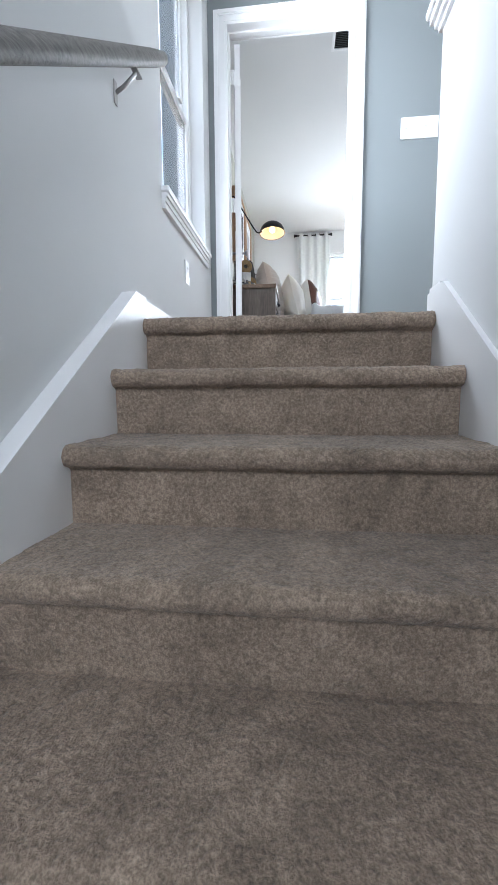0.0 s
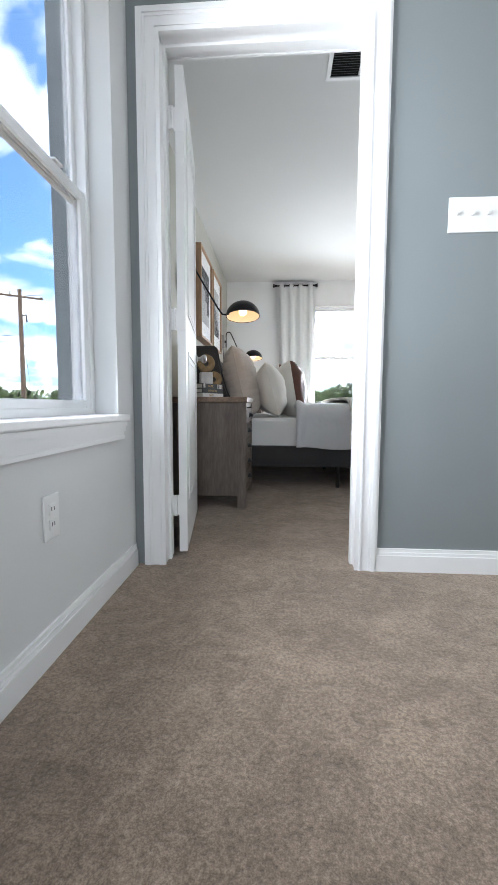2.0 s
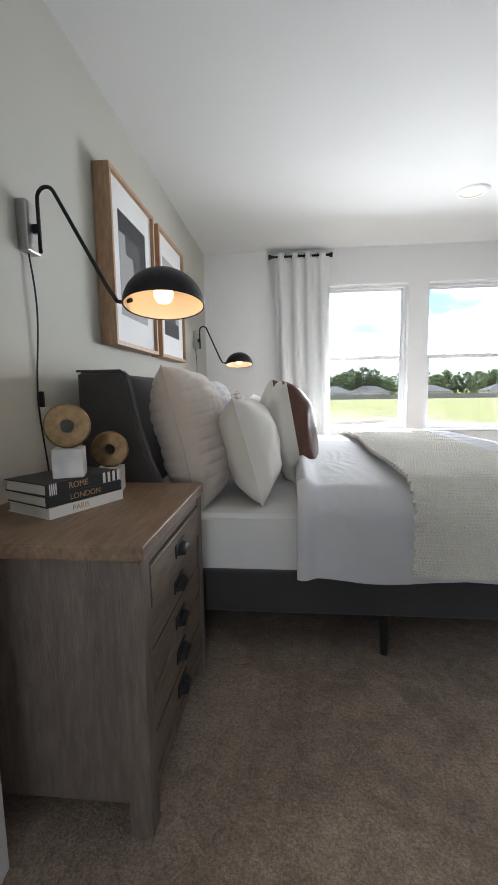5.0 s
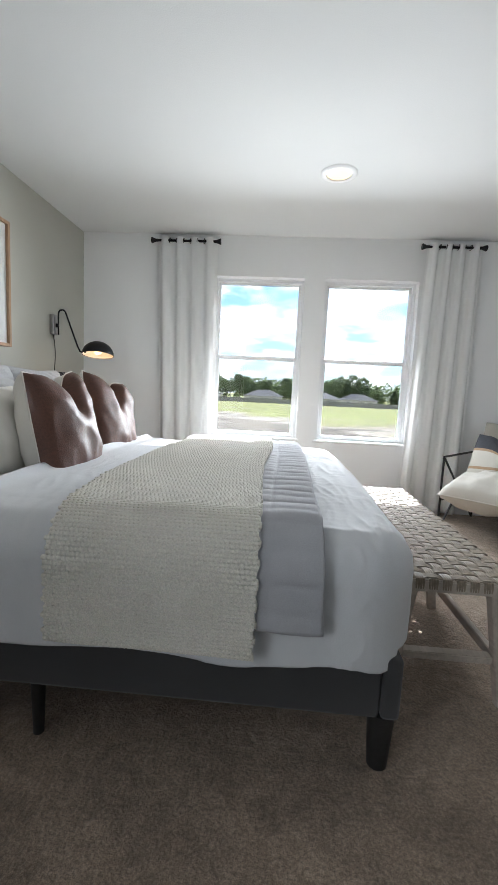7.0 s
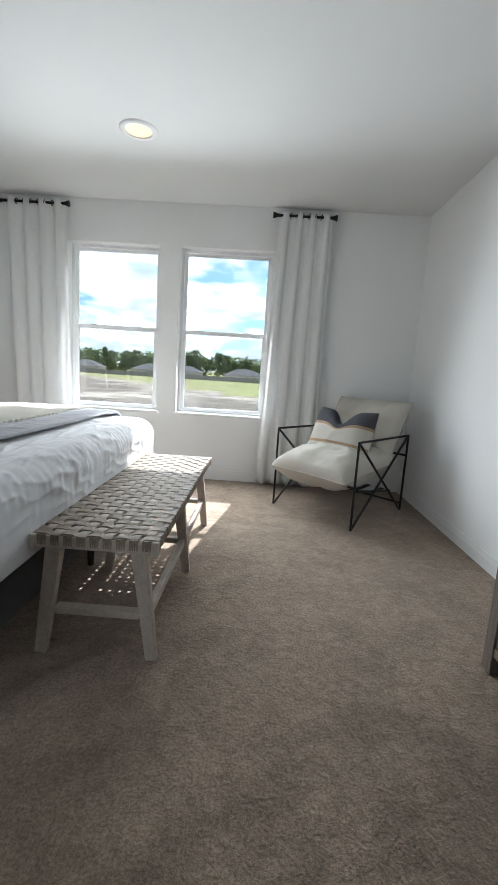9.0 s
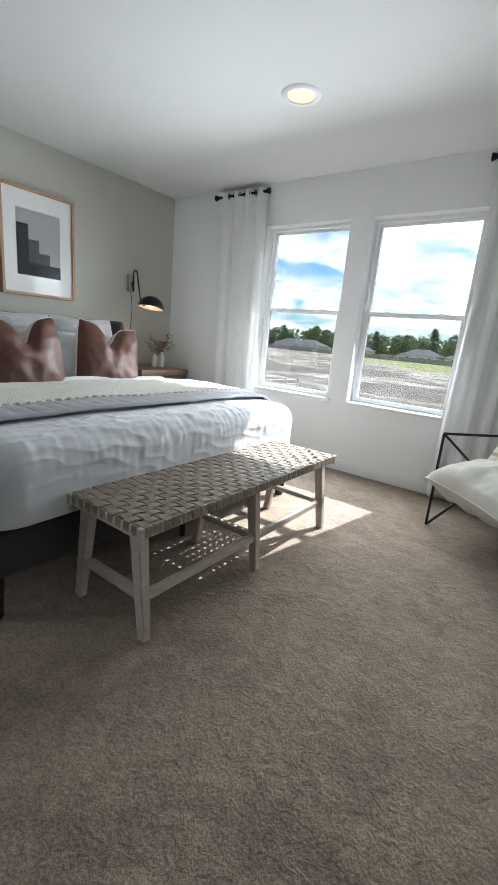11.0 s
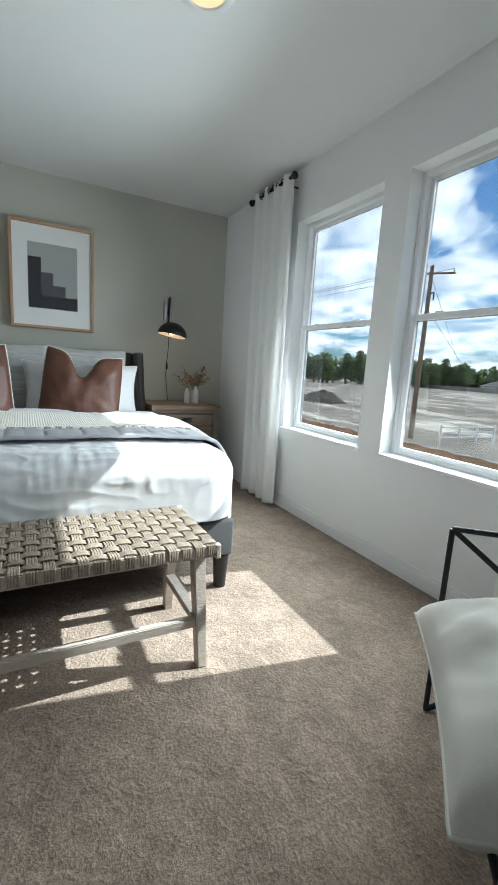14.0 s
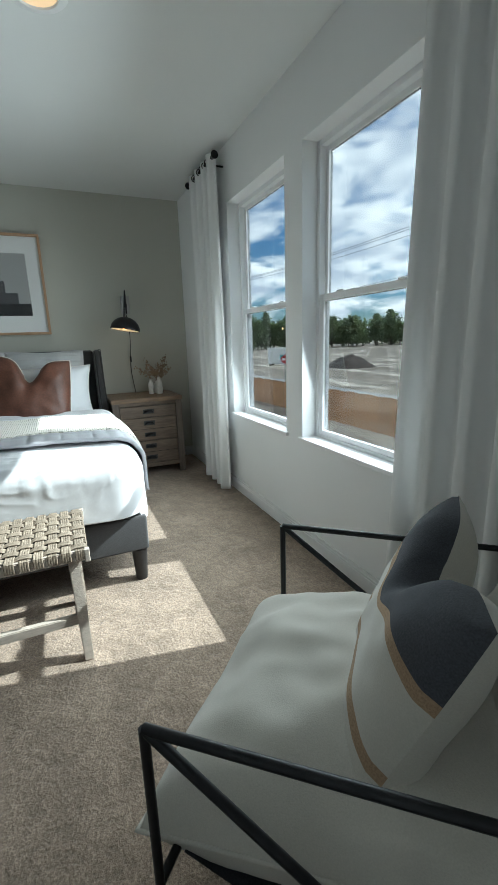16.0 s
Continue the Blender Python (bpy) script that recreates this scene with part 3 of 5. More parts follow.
def bed_cloth(us, vs, out=0.0, hem=0.315, corner=0.07):
    """Places on the covered bed; us: metres along x, vs: metres across from the middle line."""
    u, v = np.meshgrid(us, vs, indexing="ij")
    radius = 0.115 + out
    cx, cy = 1.60 - corner, 0.925 - corner
    au, av = u - 0.4, np.abs(v)
    su, sv = np.maximum(au - cx, 0), np.maximum(av - cy, 0)
    far = np.maximum(np.hypot(su, sv), 1e-6)
    way, hang = fold(np.maximum(su, sv), corner, radius)
    ox = np.minimum(au, cx) + way * su / far
    oy = np.sign(v) * (np.minimum(av, cy) + way * sv / far)
    puff = 0.02 * np.cos(np.clip(oy / 1.1, -1, 1) * math.pi / 2)
    z = BED_TOP + out + puff - hang
    return np.stack((0.4 + ox, BED_Y + oy, z), -1)


def noise_field(p, scale, stretch=(1, 1, 1), seed=0.0):
    flat = p.reshape(-1, 3) * np.array(stretch) * scale + seed
    return np.array([noise.noise(Vector(q)) for q in flat]).reshape(p.shape[:2])


def ridged(p, scale, stretch=(1, 1, 1), seed=0.0):
    return 1 - np.abs(noise_field(p, scale, stretch, seed)) * 2


# ---- bed ----
def bed_frame():
    b = thing("bed", "charcoal upholstered king bed frame with a winged headboard", "bed")
    part("side_rail", bm_box(-0.08, 5.605, 0.165, 2.02, 5.65, 0.335, bevel=0.012), UPHOLSTERY, b, smooth=True, angle=50)
    part("side_rail", bm_box(-0.08, 7.575, 0.165, 2.02, 7.62, 0.335, bevel=0.012), UPHOLSTERY, b, smooth=True, angle=50)
    part("foot_rail", bm_box(2.022, 5.60, 0.165, 2.075, 7.625, 0.345, bevel=0.014), UPHOLSTERY, b, smooth=True, angle=50)
    part("slat_base", bm_box(-0.06, 5.652, 0.25, 2.018, 7.573, 0.29), UPHOLSTERY, b)
    part("headboard", bm_box(-0.115, 5.612, 0.10, -0.035, 7.613, 1.115, bevel=0.02), UPHOLSTERY, b, smooth=True, angle=50)
    side = [(-0.115, 0.10), (-0.115, 1.118), (0.055, 1.118), (0.075, 1.10), (0.09, 1.03), (0.115, 0.90), (0.15, 0.78), (0.195, 0.68), (0.24, 0.60), (0.26, 0.52), (0.26, 0.16), (0.23, 0.10)]
    for y in (5.558, 7.617):
        bm = bm_prism(side, 0.052, Matrix(((1, 0, 0, 0), (0, 0, 1, y), (0, 1, 0, 0), (0, 0, 0, 1))))
        bmesh.ops.bevel(bm, geom=[e for e in bm.edges if len(e.link_faces) == 2 and e.calc_face_angle(0) > 0.9], offset=0.012, segments=3, affect="EDGES")
        part("wing", bm, UPHOLSTERY, b, smooth=True, angle=50)
        yy = y + (0.0 if y < 6 else 0.052)
        path = [(x, yy, z) for x, z in side[1:]]
        part("piping", bm_tube(path, 0.004, sides=6), UPHOLSTERY, b)

    def leg(x, y, w):
        bm = bmesh.new()
        bmesh.ops.create_cone(bm, cap_ends=True, segments=14, radius1=w * 0.38, radius2=w * 0.52, depth=0.166, matrix=Matrix.Translation((x, y, 0.083)))
        part("leg", bm, BLACK_WOOD, b, smooth=True, angle=50)

    for x, y, w in ((2.035, 5.645, 0.075), (2.035, 7.58, 0.075), (-0.13, 5.66, 0.07), (-0.13, 7.56, 0.07), (1.04, 5.63, 0.04), (1.04, 7.595, 0.04), (1.04, 6.61, 0.04), (2.03, 6.61, 0.04)):
        leg(x, y, w)
    return b


bed_frame()


def mattress():
    m = thing("mattress", "thick king mattress in a fitted white sheet", "mattress")
    bm = bm_box(-0.09, 5.63, 0.292, 2.0, 7.595, 0.556)
    bmesh.ops.bevel(bm, geom=bm.edges[:], offset=0.022, segments=4, affect="EDGES")
    part("fitted_sheet", bm, SHEET_WHITE, m, smooth=True, angle=60)
    pts = [(-0.05, 5.631, 0.303)]
    for i in range(60):
        x = -0.05 + i * 2.0 / 59
        pts.append((x, 5.629 - 0.004 * abs(math.sin(i * 1.7)), 0.300 + 0.008 * math.sin(i * 0.9) * math.sin(i * 2.3)))
    part("sheet_hem", bm_tube(pts, 0.007, sides=6), SHEET_WHITE, m, smooth=True)


mattress()


def duvet():
    us = np.linspace(0.70, 2.37, 320)
    vs = np.linspace(-1.335, 1.335, 480)
    p = bed_cloth(us, vs)
    n = sheet_normals(p)
    u, v = np.meshgrid(us, vs, indexing="ij")
    foot = np.clip((u - 1.5) / 0.45, 0, 1) * np.clip((p[..., 2] - 0.40) / 0.2, 0.15, 1)
    side = np.clip((np.abs(v) - 0.85) / 0.25, 0, 1)
    w = 0.005 * noise_field(p, 2.6) + 0.002 * noise_field(p, 6.5, seed=3.1)
    w += (0.5 + foot) * 0.0030 * (ridged(p + 0.05 * noise_field(p, 3.0, seed=7.0)[..., None], 11.0, (1.9, 0.55, 1.5), 2.0) - 0.4)
    w += (0.2 + foot) * 0.0018 * noise_field(p, 20.0, (0.6, 1.6, 0.6), 6.0)
    w += side * 0.012 * noise_field(p, 4.5, (1.8, 1, 0.45), 8.0)
    w += 0.022 * np.exp(-((u - 0.73) / 0.035) ** 2)
    calm = np.clip((u - 1.93) / 0.1, 0, 1) * np.clip((np.abs(v) - 0.86) / 0.1, 0, 1)
    w = w * (1 - 0.5 * calm)
    q = p + n * (np.abs(w) * 0.4 + w)[..., None]
    lip = np.exp(-((u - 0.70) / 0.02) ** 2)
    q[..., 2] -= 0.05 * lip * (np.abs(v) < 0.95)
    hem = np.clip((0.36 - p[..., 2]) / 0.05, 0, 1)
    q[..., 2] = q[..., 2] + hem * 0.012 * np.sin(u * 11 + v * 5)
    ob = new("duvet", grid_mesh("duvet", q, LINEN_WHITE))
    sol = ob.modifiers.new("thickness", "SOLIDIFY")
    sol.thickness, sol.offset = 0.02, 1.0
    tagged(ob, "puffy white duvet folded back over the bed, softly wrinkled", "duvet")


duvet()


def knit_throw():
    us = np.arange(1.105, 1.662, 0.0031)
    vs = np.arange(-1.345, 1.346, 0.0027)
    p = bed_cloth(us, vs, 0.031, hem=0.300)
    n = sheet_normals(p)
    u, v = np.meshgrid(us, vs, indexing="ij")
    pitch = 0.0108
    row = np.floor(v / pitch)
    knit = np.sin(math.pi * v / pitch) ** 2 * np.sin(math.pi * (u / (pitch * 1.15) + 0.5 * (row % 2))) ** 2
    w = 0.0022 * knit + 0.010 * noise_field(p, 2.6) + 0.004 * noise_field(p, 9.0, seed=2.0)
    q = p + n * w[..., None]
    q[..., 0] += 0.012 * np.sin(v * 4.1) + 0.004 * np.sin(v * 130)
    ob = new("throw_blanket", grid_mesh("throw_blanket", q, KNIT_CREAM))
    sol = ob.modifiers.new("thickness", "SOLIDIFY")
    sol.thickness, sol.offset = 0.018, -1.0
    tagged(ob, "chunky cream knitted throw draped across the bed", "throw blanket")


knit_throw()


def quilt():
    us = np.arange(1.56, 1.845, 0.008)
    vs = np.arange(-1.245, 1.30, 0.010)
    p = bed_cloth(us, vs, 0.018, hem=0.300)
    n = sheet_normals(p)
    u, v = np.meshgrid(us, vs, indexing="ij")
    channel = np.abs(np.sin(math.pi * v / 0.075)) ** 0.5
    cross = np.abs(np.sin(math.pi * (u - 1.56) / 0.142)) ** 0.4
    w = 0.007 * channel * cross + 0.010 * noise_field(p, 2.6) + 0.004 * noise_field(p, 14.0, (1, 0.6, 1), 4.0)
    q = p + n * w[..., None]
    q[..., 0] += 0.008 * np.sin(v * 3.3 + 1)
    ob = new("quilt", grid_mesh("quilt", q, QUILT_GREY))
    sol = ob.modifiers.new("thickness", "SOLIDIFY")
    sol.thickness, sol.offset = 0.018, -1.0
    tagged(ob, "folded grey channel-stitched quilt laid across the bed", "quilt")


quilt()


def pillow_sheet(w, h, t, side, res=34, chop=0.0, seed=0.0, wrinkle=0.012, pad=0.42, pinch=0.07, bands=0.0, soft_corner=0.0):
    """Half of a stuffed cushion; x across, y up, z thick."""
    g = np.linspace(-1, 1, res)
    u, v = np.meshgrid(g, g, indexing="ij")
    body = np.maximum((1 - np.abs(u) ** 2.4) * (1 - np.abs(v) ** 2.4), 0) ** pad
    x = w / 2 * u * (1 - pinch * (1 - v ** 2))
    y = h / 2 * v * (1 - pinch * (1 - u ** 2))
    x, y = x * (1 - soft_corner * v ** 4), y * (1 - soft_corner * u ** 4)
    dip = np.exp(-((u - 0.06 * math.sin(seed)) / 0.30) ** 2) * np.clip((v + 0.35) / 1.35, 0, 1) ** 1.6
    y = y - chop * dip
    x = x * (1 - 0.18 * (chop > 0) * np.clip(v, 0, 1) ** 2 * (np.abs(u) > 0.2) * 0.6)
    z = side * t / 2 * body * (1 + 0.25 * (chop > 0) * (np.abs(u) * np.clip(v, 0, 1)))
    p = np.stack((x, y, z), -1)
    wr = noise_field(p, 7.0, (1, 1, 1), seed) * 0.7 + noise_field(p, 15.0, (1, 1, 1), seed + 4) * 0.35
    crease = ridged(p, 5.0, (1.4, 1.0, 1.0), seed + 9)
    p[..., 2] += side * wrinkle * (wr + 0.5 * (crease - 0.5)) * np.minimum(body * 1.6, 1)
    if bands:
        groove = np.exp(-((np.mod(y / bands + 0.08 * np.sin(x * 9 + seed), 1.0) - 0.5) / 0.13) ** 2)
        p[..., 2] -= side * 0.007 * groove * np.minimum(body * 2, 1)
    return p


def lean(x, y, z, tilt, turn=0.0, roll=0.0):
    """Stands a cushion up: its face towards +x, leaning back by tilt."""
    base = Matrix(((0, 0, 1, 0), (1, 0, 0, 0), (0, 1, 0, 0), (0, 0, 0, 1)))
    return Matrix.Translation((x, y, z)) @ Matrix.Rotation(radians(turn), 4, "Z") @ Matrix.Rotation(radians(-tilt), 4, "Y") @ Matrix.Rotation(radians(roll), 4, "X") @ base


def pillow(name, label, category, m, w, h, t, front, back, group="", **kw):
    p = thing(name, label, category, group)
    for nm, s, ma in (("front_cover", 1, front), ("back_cover", -1, back)):
        pts = pillow_sheet(w, h, t, s, **kw)
        if s < 0:
            pts = pts[::-1]
        ob = new(nm, grid_mesh(nm, pts, ma))
        ob.parent = p
    edge = pillow_sheet(w, h, t, 1, **kw)
    loop = [*edge[:, 0], *edge[-1, 1:], *edge[-2::-1, -1], *edge[0, -2:0:-1]]
    part("seam", bm_tube([tuple(q) for q in loop], 0.0045, sides=6, closed=True), back, p, smooth=True)
    p.matrix_world = m
    return p


for i, (y, x, ma) in enumerate(((5.99, 0.235, SHAM_BEIGE), (6.64, 0.15, SHAM_GREY), (7.23, 0.13, SHAM_GREY))):
    pillow("pillow_sham", "large quilted linen sham leaning on the headboard", "pillow", lean(x, y, 0.845 + 0.005 * (i > 0), 13, 2 - i), 0.66 - 0.04 * (i > 0), 0.60 - 0.01 * (i > 0), 0.30 - 0.04 * (i > 0), ma, ma,
           "shams along the headboard", res=96, seed=3.0 * i, bands=0.052, wrinkle=0.020, pinch=0.03 + 0.08 * (i > 0), soft_corner=0.06 * (i > 0))
for i, (y, x) in enumerate(((6.10, 0.485), (7.15, 0.42))):
    pillow("bed_pillow", "plump white cotton bed pillow", "pillow", lean(x, y, 0.79, 15, 3 - 6 * i, 0), 0.80, 0.45, 0.27, PILLOW_CREAM if i == 0 else LINEN_WHITE, PILLOW_CREAM, "white bed pillows", seed=11.0 + i, wrinkle=0.016, res=50, pinch=0.09, pad=0.45, soft_corner=0.0)
for i, (y, x) in enumerate(((6.44, 0.685), (7.12, 0.62))):
    pillow("throw_pillow", "cognac leather throw pillow with a chopped top and cream back", "pillow", lean(x, y, 0.805, 10, 4 - 7 * i, 3 - 10 * i), 0.55, 0.57, 0.27, LEATHER, PILLOW_CREAM,
           "leather throw pillows", chop=0.16, seed=21.0 + 3 * i, wrinkle=0.022, res=60)


# ---- night stands and dresser ----
def cup_pull(parent, x, y, z, face=1):
    bm = bmesh.new()
    n = 9
    rows = []
    for i in range(n):
        a = math.pi * i / (n - 1)
        ring = []
        for j in range(6):
            b = math.pi / 2 * j / 5
            ring.append(bm.verts.new((x + face * 0.026 * math.sin(b + 0.15), y + 0.044 * math.cos(a) * (1 - 0.25 * math.sin(b)), z + 0.016 - 0.02 + 0.026 * math.sin(a) * math.cos(b * 0.9))))
        rows.append(ring)
    for a, b in zip(rows, rows[1:]):
        for j in range(5):
            bm.faces.new((a[j], a[j + 1], b[j + 1], b[j]))
    bmesh.ops.solidify(bm, geom=bm.faces[:], thickness=0.003)
    p = part("handle", bm, PULL, parent, "dark metal cup pull", smooth=True, angle=50)
    part("back_plate", bm_box(x - 0.001, y - 0.048, z - 0.012, x + face * 0.004, y + 0.048, z + 0.026, bevel=0.0015), PULL, p)


def drawer_unit(name, label, category, x_back, x_front, y0, y1, height, columns, group=""):
    """Wooden chest with framed drawers; its front faces +x or -x."""
    face = 1 if x_front > x_back else -1
    n = thing(name, label, category, group)
    post = 0.055

    def bx(a, b, c, d, e, f, bevel=0.003):
        return bm_box(min(a, d), b, c, max(a, d), e, f, bevel=bevel)

    part("top", bx(x_back, y0 - 0.006, height - 0.035, x_front + face * 0.008, y1 + 0.006, height, 0.004), WOOD_TOP, n)
    part("body", bx(x_back, y0 + 0.012, 0.075, x_front - face * 0.035, y1 - 0.012, height - 0.036), WOOD_GREY_UP, n)
    for y in (y0, y1 - post):
        for xa in (x_front - face * post, x_back):
            part("post", bx(xa, y, 0.0, xa + face * post, y + post, height - 0.036), WOOD_GREY_UP, n)
    part("bottom_rail", bx(x_front - face * 0.034, y0 + post, 0.075, x_front - face * 0.004, y1 - post, 0.11), WOOD_GREY, n)
    part("top_rail", bx(x_front - face * 0.034, y0 + post, height - 0.065, x_front - face * 0.004, y1 - post, height - 0.036), WOOD_GREY, n)
    z0, z1 = 0.112, height - 0.068
    unit = (z1 - z0) / 5
    cols = np.linspace(y0 + post, y1 - post, columns + 1)
    for ya, yb in zip(cols[:-1], cols[1:]):
        for r, (lo, hi) in enumerate(((0, 2), (2, 4), (4, 5))):
            a, b = z0 + unit * lo, z0 + unit * hi
            d = part("drawer", bx(x_front - face * 0.03, ya + 0.004, a + 0.004, x_front - face * (0.006 if r < 2 else -0.001), yb - 0.004, b - 0.004), WOOD_GREY, n)
            for k in range(hi - lo):
                zc = a + unit * (k + 0.5)
                cup_pull(d, x_front - face * (0.006 if r < 2 else -0.001), (ya + yb) / 2, zc - 0.005, face)
            if hi - lo == 2:
                part("groove", bx(x_front - face * 0.0075, ya + 0.006, a + unit - 0.0015, x_front - face * 0.0055, yb - 0.006, a + unit + 0.0015, 0), DARK_GAP, d)
    return n


drawer_unit("nightstand", "weathered grey-brown wooden nightstand with dark cup pulls", "nightstand", -0.185, 0.355, 4.875, 5.50, 0.71, 1, "nightstands by the bed")
drawer_unit("nightstand", "weathered grey-brown wooden nightstand with dark cup pulls", "nightstand", -0.185, 0.34, 7.69, 8.29, 0.70, 1, "nightstands by the bed")
drawer_unit("dresser", "long weathered grey-brown wooden dresser with dark cup pulls", "dresser", 4.18, 3.735, 4.50, 6.045, 0.88, 2)


# ---- pictures ----
def picture(name, label, y0, y1, z0, z1, kind):
    p = thing(name, label, "picture", "pictures over the bed")
    xw, xf, t = WEST + 0.004, -0.118, 0.02
    bm = bm_box(xw, y0, z0, xf, y0 + t, z1, bevel=0.001)
    bm_box(xw, y1 - t, z0, xf, y1, z1, bm, 0.001)
    bm_box(xw, y0 + t, z0, xf - 0.0006, y1 - t, z0 + t, bm, 0.001)
    bm_box(xw, y0 + t, z1 - t, xf - 0.0006, y1 - t, z1, bm, 0.001)
    part("frame", bm, OAK_FRAME, p, "light oak frame")
    xm = xf - 0.02
    part("mat_board", bm_box(xw, y0 + t, z0 + t, xm, y1 - t, z1 - t), MAT_BOARD, p, "white mat board")
    ya, yb, za, zb = y0 + 0.125, y1 - 0.125, z0 + 0.155, z1 - 0.15
    w, h = yb - ya, zb - za

    def block(nm, u0, v0, u1, v1, ma, lift):
        part(nm, bm_box(xm, ya + w * u0, za + h * v0, xm + lift, ya + w * u1, za + h * v1), ma, p)

    block("art_ground", 0, 0, 1, 1, ART_GREY, 0.001)
    if kind == 1:
        block("art_shape", 0, 0, 0.26, 0.78, ART_BLACK, 0.002)
        block("art_shape", 0.26, 0, 1.0, 0.20, ART_BLACK, 0.002)
        block("art_shape", 0.26, 0.20, 0.50, 0.56, ART_DARK, 0.002)
        block("art_shape", 0.50, 0.20, 0.75, 0.37, ART_DARK, 0.002)
    else:
        block("art_shape", 0.0, 0.80, 1.0, 1.0, ART_BLACK, 0.002)
        block("art_shape", 0.74, 0.22, 1.0, 0.80, ART_BLACK, 0.002)
        block("art_shape", 0.48, 0.44, 0.74, 0.80, ART_DARK, 0.002)
        block("art_shape", 0.22, 0.62, 0.48, 0.80, ART_DARK, 0.002)
    g = part("glazing", bm_box(xf - 0.008, y0 + t, z0 + t, xf - 0.006, y1 - t, z1 - t), FRAME_GLASS, p)
    g.visible_shadow = False
    return p


picture("framed_picture", "oak-framed abstract print of black and grey steps", 6.69, 7.30, 1.262, 2.06, 1)
picture("framed_picture", "oak-framed abstract print of dark descending steps", 5.97, 6.60, 1.262, 2.06, 0)


# ---- sconces ----
def sconce(y_plate, shade_at, z_top, label, group):
    s = thing("wall_sconce", label, "wall lamp", group)
    xw = WEST
    part("back_plate", bm_box(xw, y_plate - 0.038, z_top - 0.20, xw + 0.035, y_plate + 0.038, z_top - 0.04, bevel=0.004), NICKEL, s, "brushed nickel back plate")
    sx, sy, sz = shade_at
    xa = xw + 0.055
    pts = [(xa, y_plate, z_top - 0.20), (xa, y_plate, z_top - 0.05)]
    for i in range(1, 8):
        a = radians(180 - 150 * i / 7)
        pts.append((xa + 0.035 + 0.035 * math.cos(a), y_plate + (sy - y_plate) * 0.02 * i, z_top - 0.035 + 0.035 * math.sin(a)))
    end = Vector((sx - 0.16, sy * 0.85 + y_plate * 0.15, sz + 0.025))
    lastp = Vector(pts[-1])
    for f in (0.5, 0.88):
        pts.append(tuple(lastp.lerp(end, f)))
    pts += [tuple(end + Vector((0.008, 0, -0.004))), tuple(end + Vector((0.03, 0, -0.008))), (sx - 0.10, sy, sz + 0.02)]
    part("arm", bm_tube(pts, 0.0065, sides=10), METAL_BLACK, s, "bent black metal arm", smooth=True)
    part("bracket", bm_box(xw + 0.035, y_plate - 0.008, z_top - 0.14, xa + 0.004, y_plate + 0.008, z_top - 0.11, bevel=0.002), METAL_BLACK, s)
    r = 0.122
    outer = [(r * math.cos(radians(a)), r * 0.88 * math.sin(radians(a))) for a in range(0, 91, 6)]
    outer[-1] = (0.0, r * 0.88)
    m = pose(sx, sy, sz, -10, -2, 0)
    bm = bm_lathe(outer, sides=40)
    bmesh.ops.transform(bm, matrix=m, verts=bm.verts)
    shade = part("shade", bm, METAL_BLACK, s, "matte black dome shade", smooth=True)
    inner = [(q * 0.965, h * 0.95 - 0.001) for q, h in outer]
    inner[-1] = (0.0, inner[-1][1])
    bm = bm_lathe(inner, sides=40)
    bmesh.ops.transform(bm, matrix=m, verts=bm.verts)
    part("shade_lining", bm, SHADE_IN, shade, smooth=True)
    rim = [m @ Vector((r * 0.985 * math.cos(a), r * 0.985 * math.sin(a), 0)) for a in np.linspace(0, 2 * math.pi, 41)[:-1]]
    part("rim", bm_tube([tuple(q) for q in rim], 0.0028, sides=6, closed=True), METAL_BLACK, shade, smooth=True)
    bulb = [(0.0, -0.0), (0.018, 0.004), (0.028, 0.018), (0.03, 0.032), (0.022, 0.05), (0.013, 0.064), (0.013, 0.09), (0.0, 0.09)]
    bm = bm_lathe(bulb, (sx, sy, sz + 0.004), 20)
    part("bulb", bm, BULB, s, "glowing warm bulb", smooth=True)
    cord = []
    for i in range(26):
        f = i / 25
        cord.append((xw + 0.012 + 0.006 * math.sin(f * 9), y_plate + 0.012 * math.sin(f * 7) + 0.02 * f, (z_top - 0.2) * (1 - f) + 0.66 * f))
    part("cord", bm_tube(cord, 0.003, sides=6), METAL_BLACK, s, "thin black cord")
    part("cord_switch", bm_box(xw + 0.01, y_plate - 0.002, 0.99, xw + 0.026, y_plate + 0.012, 1.045, bevel=0.004), METAL_BLACK, s)
    lamp = new("sconce_light", bpy.data.lights.new("sconce_light", "POINT"))
    lamp.data.energy, lamp.data.color, lamp.data.shadow_soft_size = 0.018, (1.0, 0.62, 0.32), 0.012
    lamp.location = (sx, sy - 0.02, sz - 0.012)


sconce(5.43, (0.298, 5.32, 1.295), 1.70, "black dome wall sconce with a bent arm over the nightstand, lit", "sconces beside the bed")
sconce(7.955, (0.225, 7.875, 1.275), 1.63, "black dome wall sconce with a bent arm over the vases, lit", "sconces beside the bed")


# ---- ceiling fittings ----
def can_light(x, y):
    c = thing("ceiling_light", "round recessed ceiling light with white trim, lit warm", "ceiling light", "recessed lights")
    trim = [(0.078, -0.004), (0.082, -0.010), (0.108, -0.008), (0.116, -0.0005), (0.078, -0.0005)]
    part("trim_ring", bm_lathe(trim, (x, y, CEIL), 40), TRIM, c, smooth=True, angle=40)
    part("lens", bm_lathe([(0.0, -0.007), (0.05, -0.0065), (0.079, -0.004)], (x, y, CEIL), 40), CAN_LENS, c, "glowing warm lens", smooth=True)


can_light(1.994, 7.411)


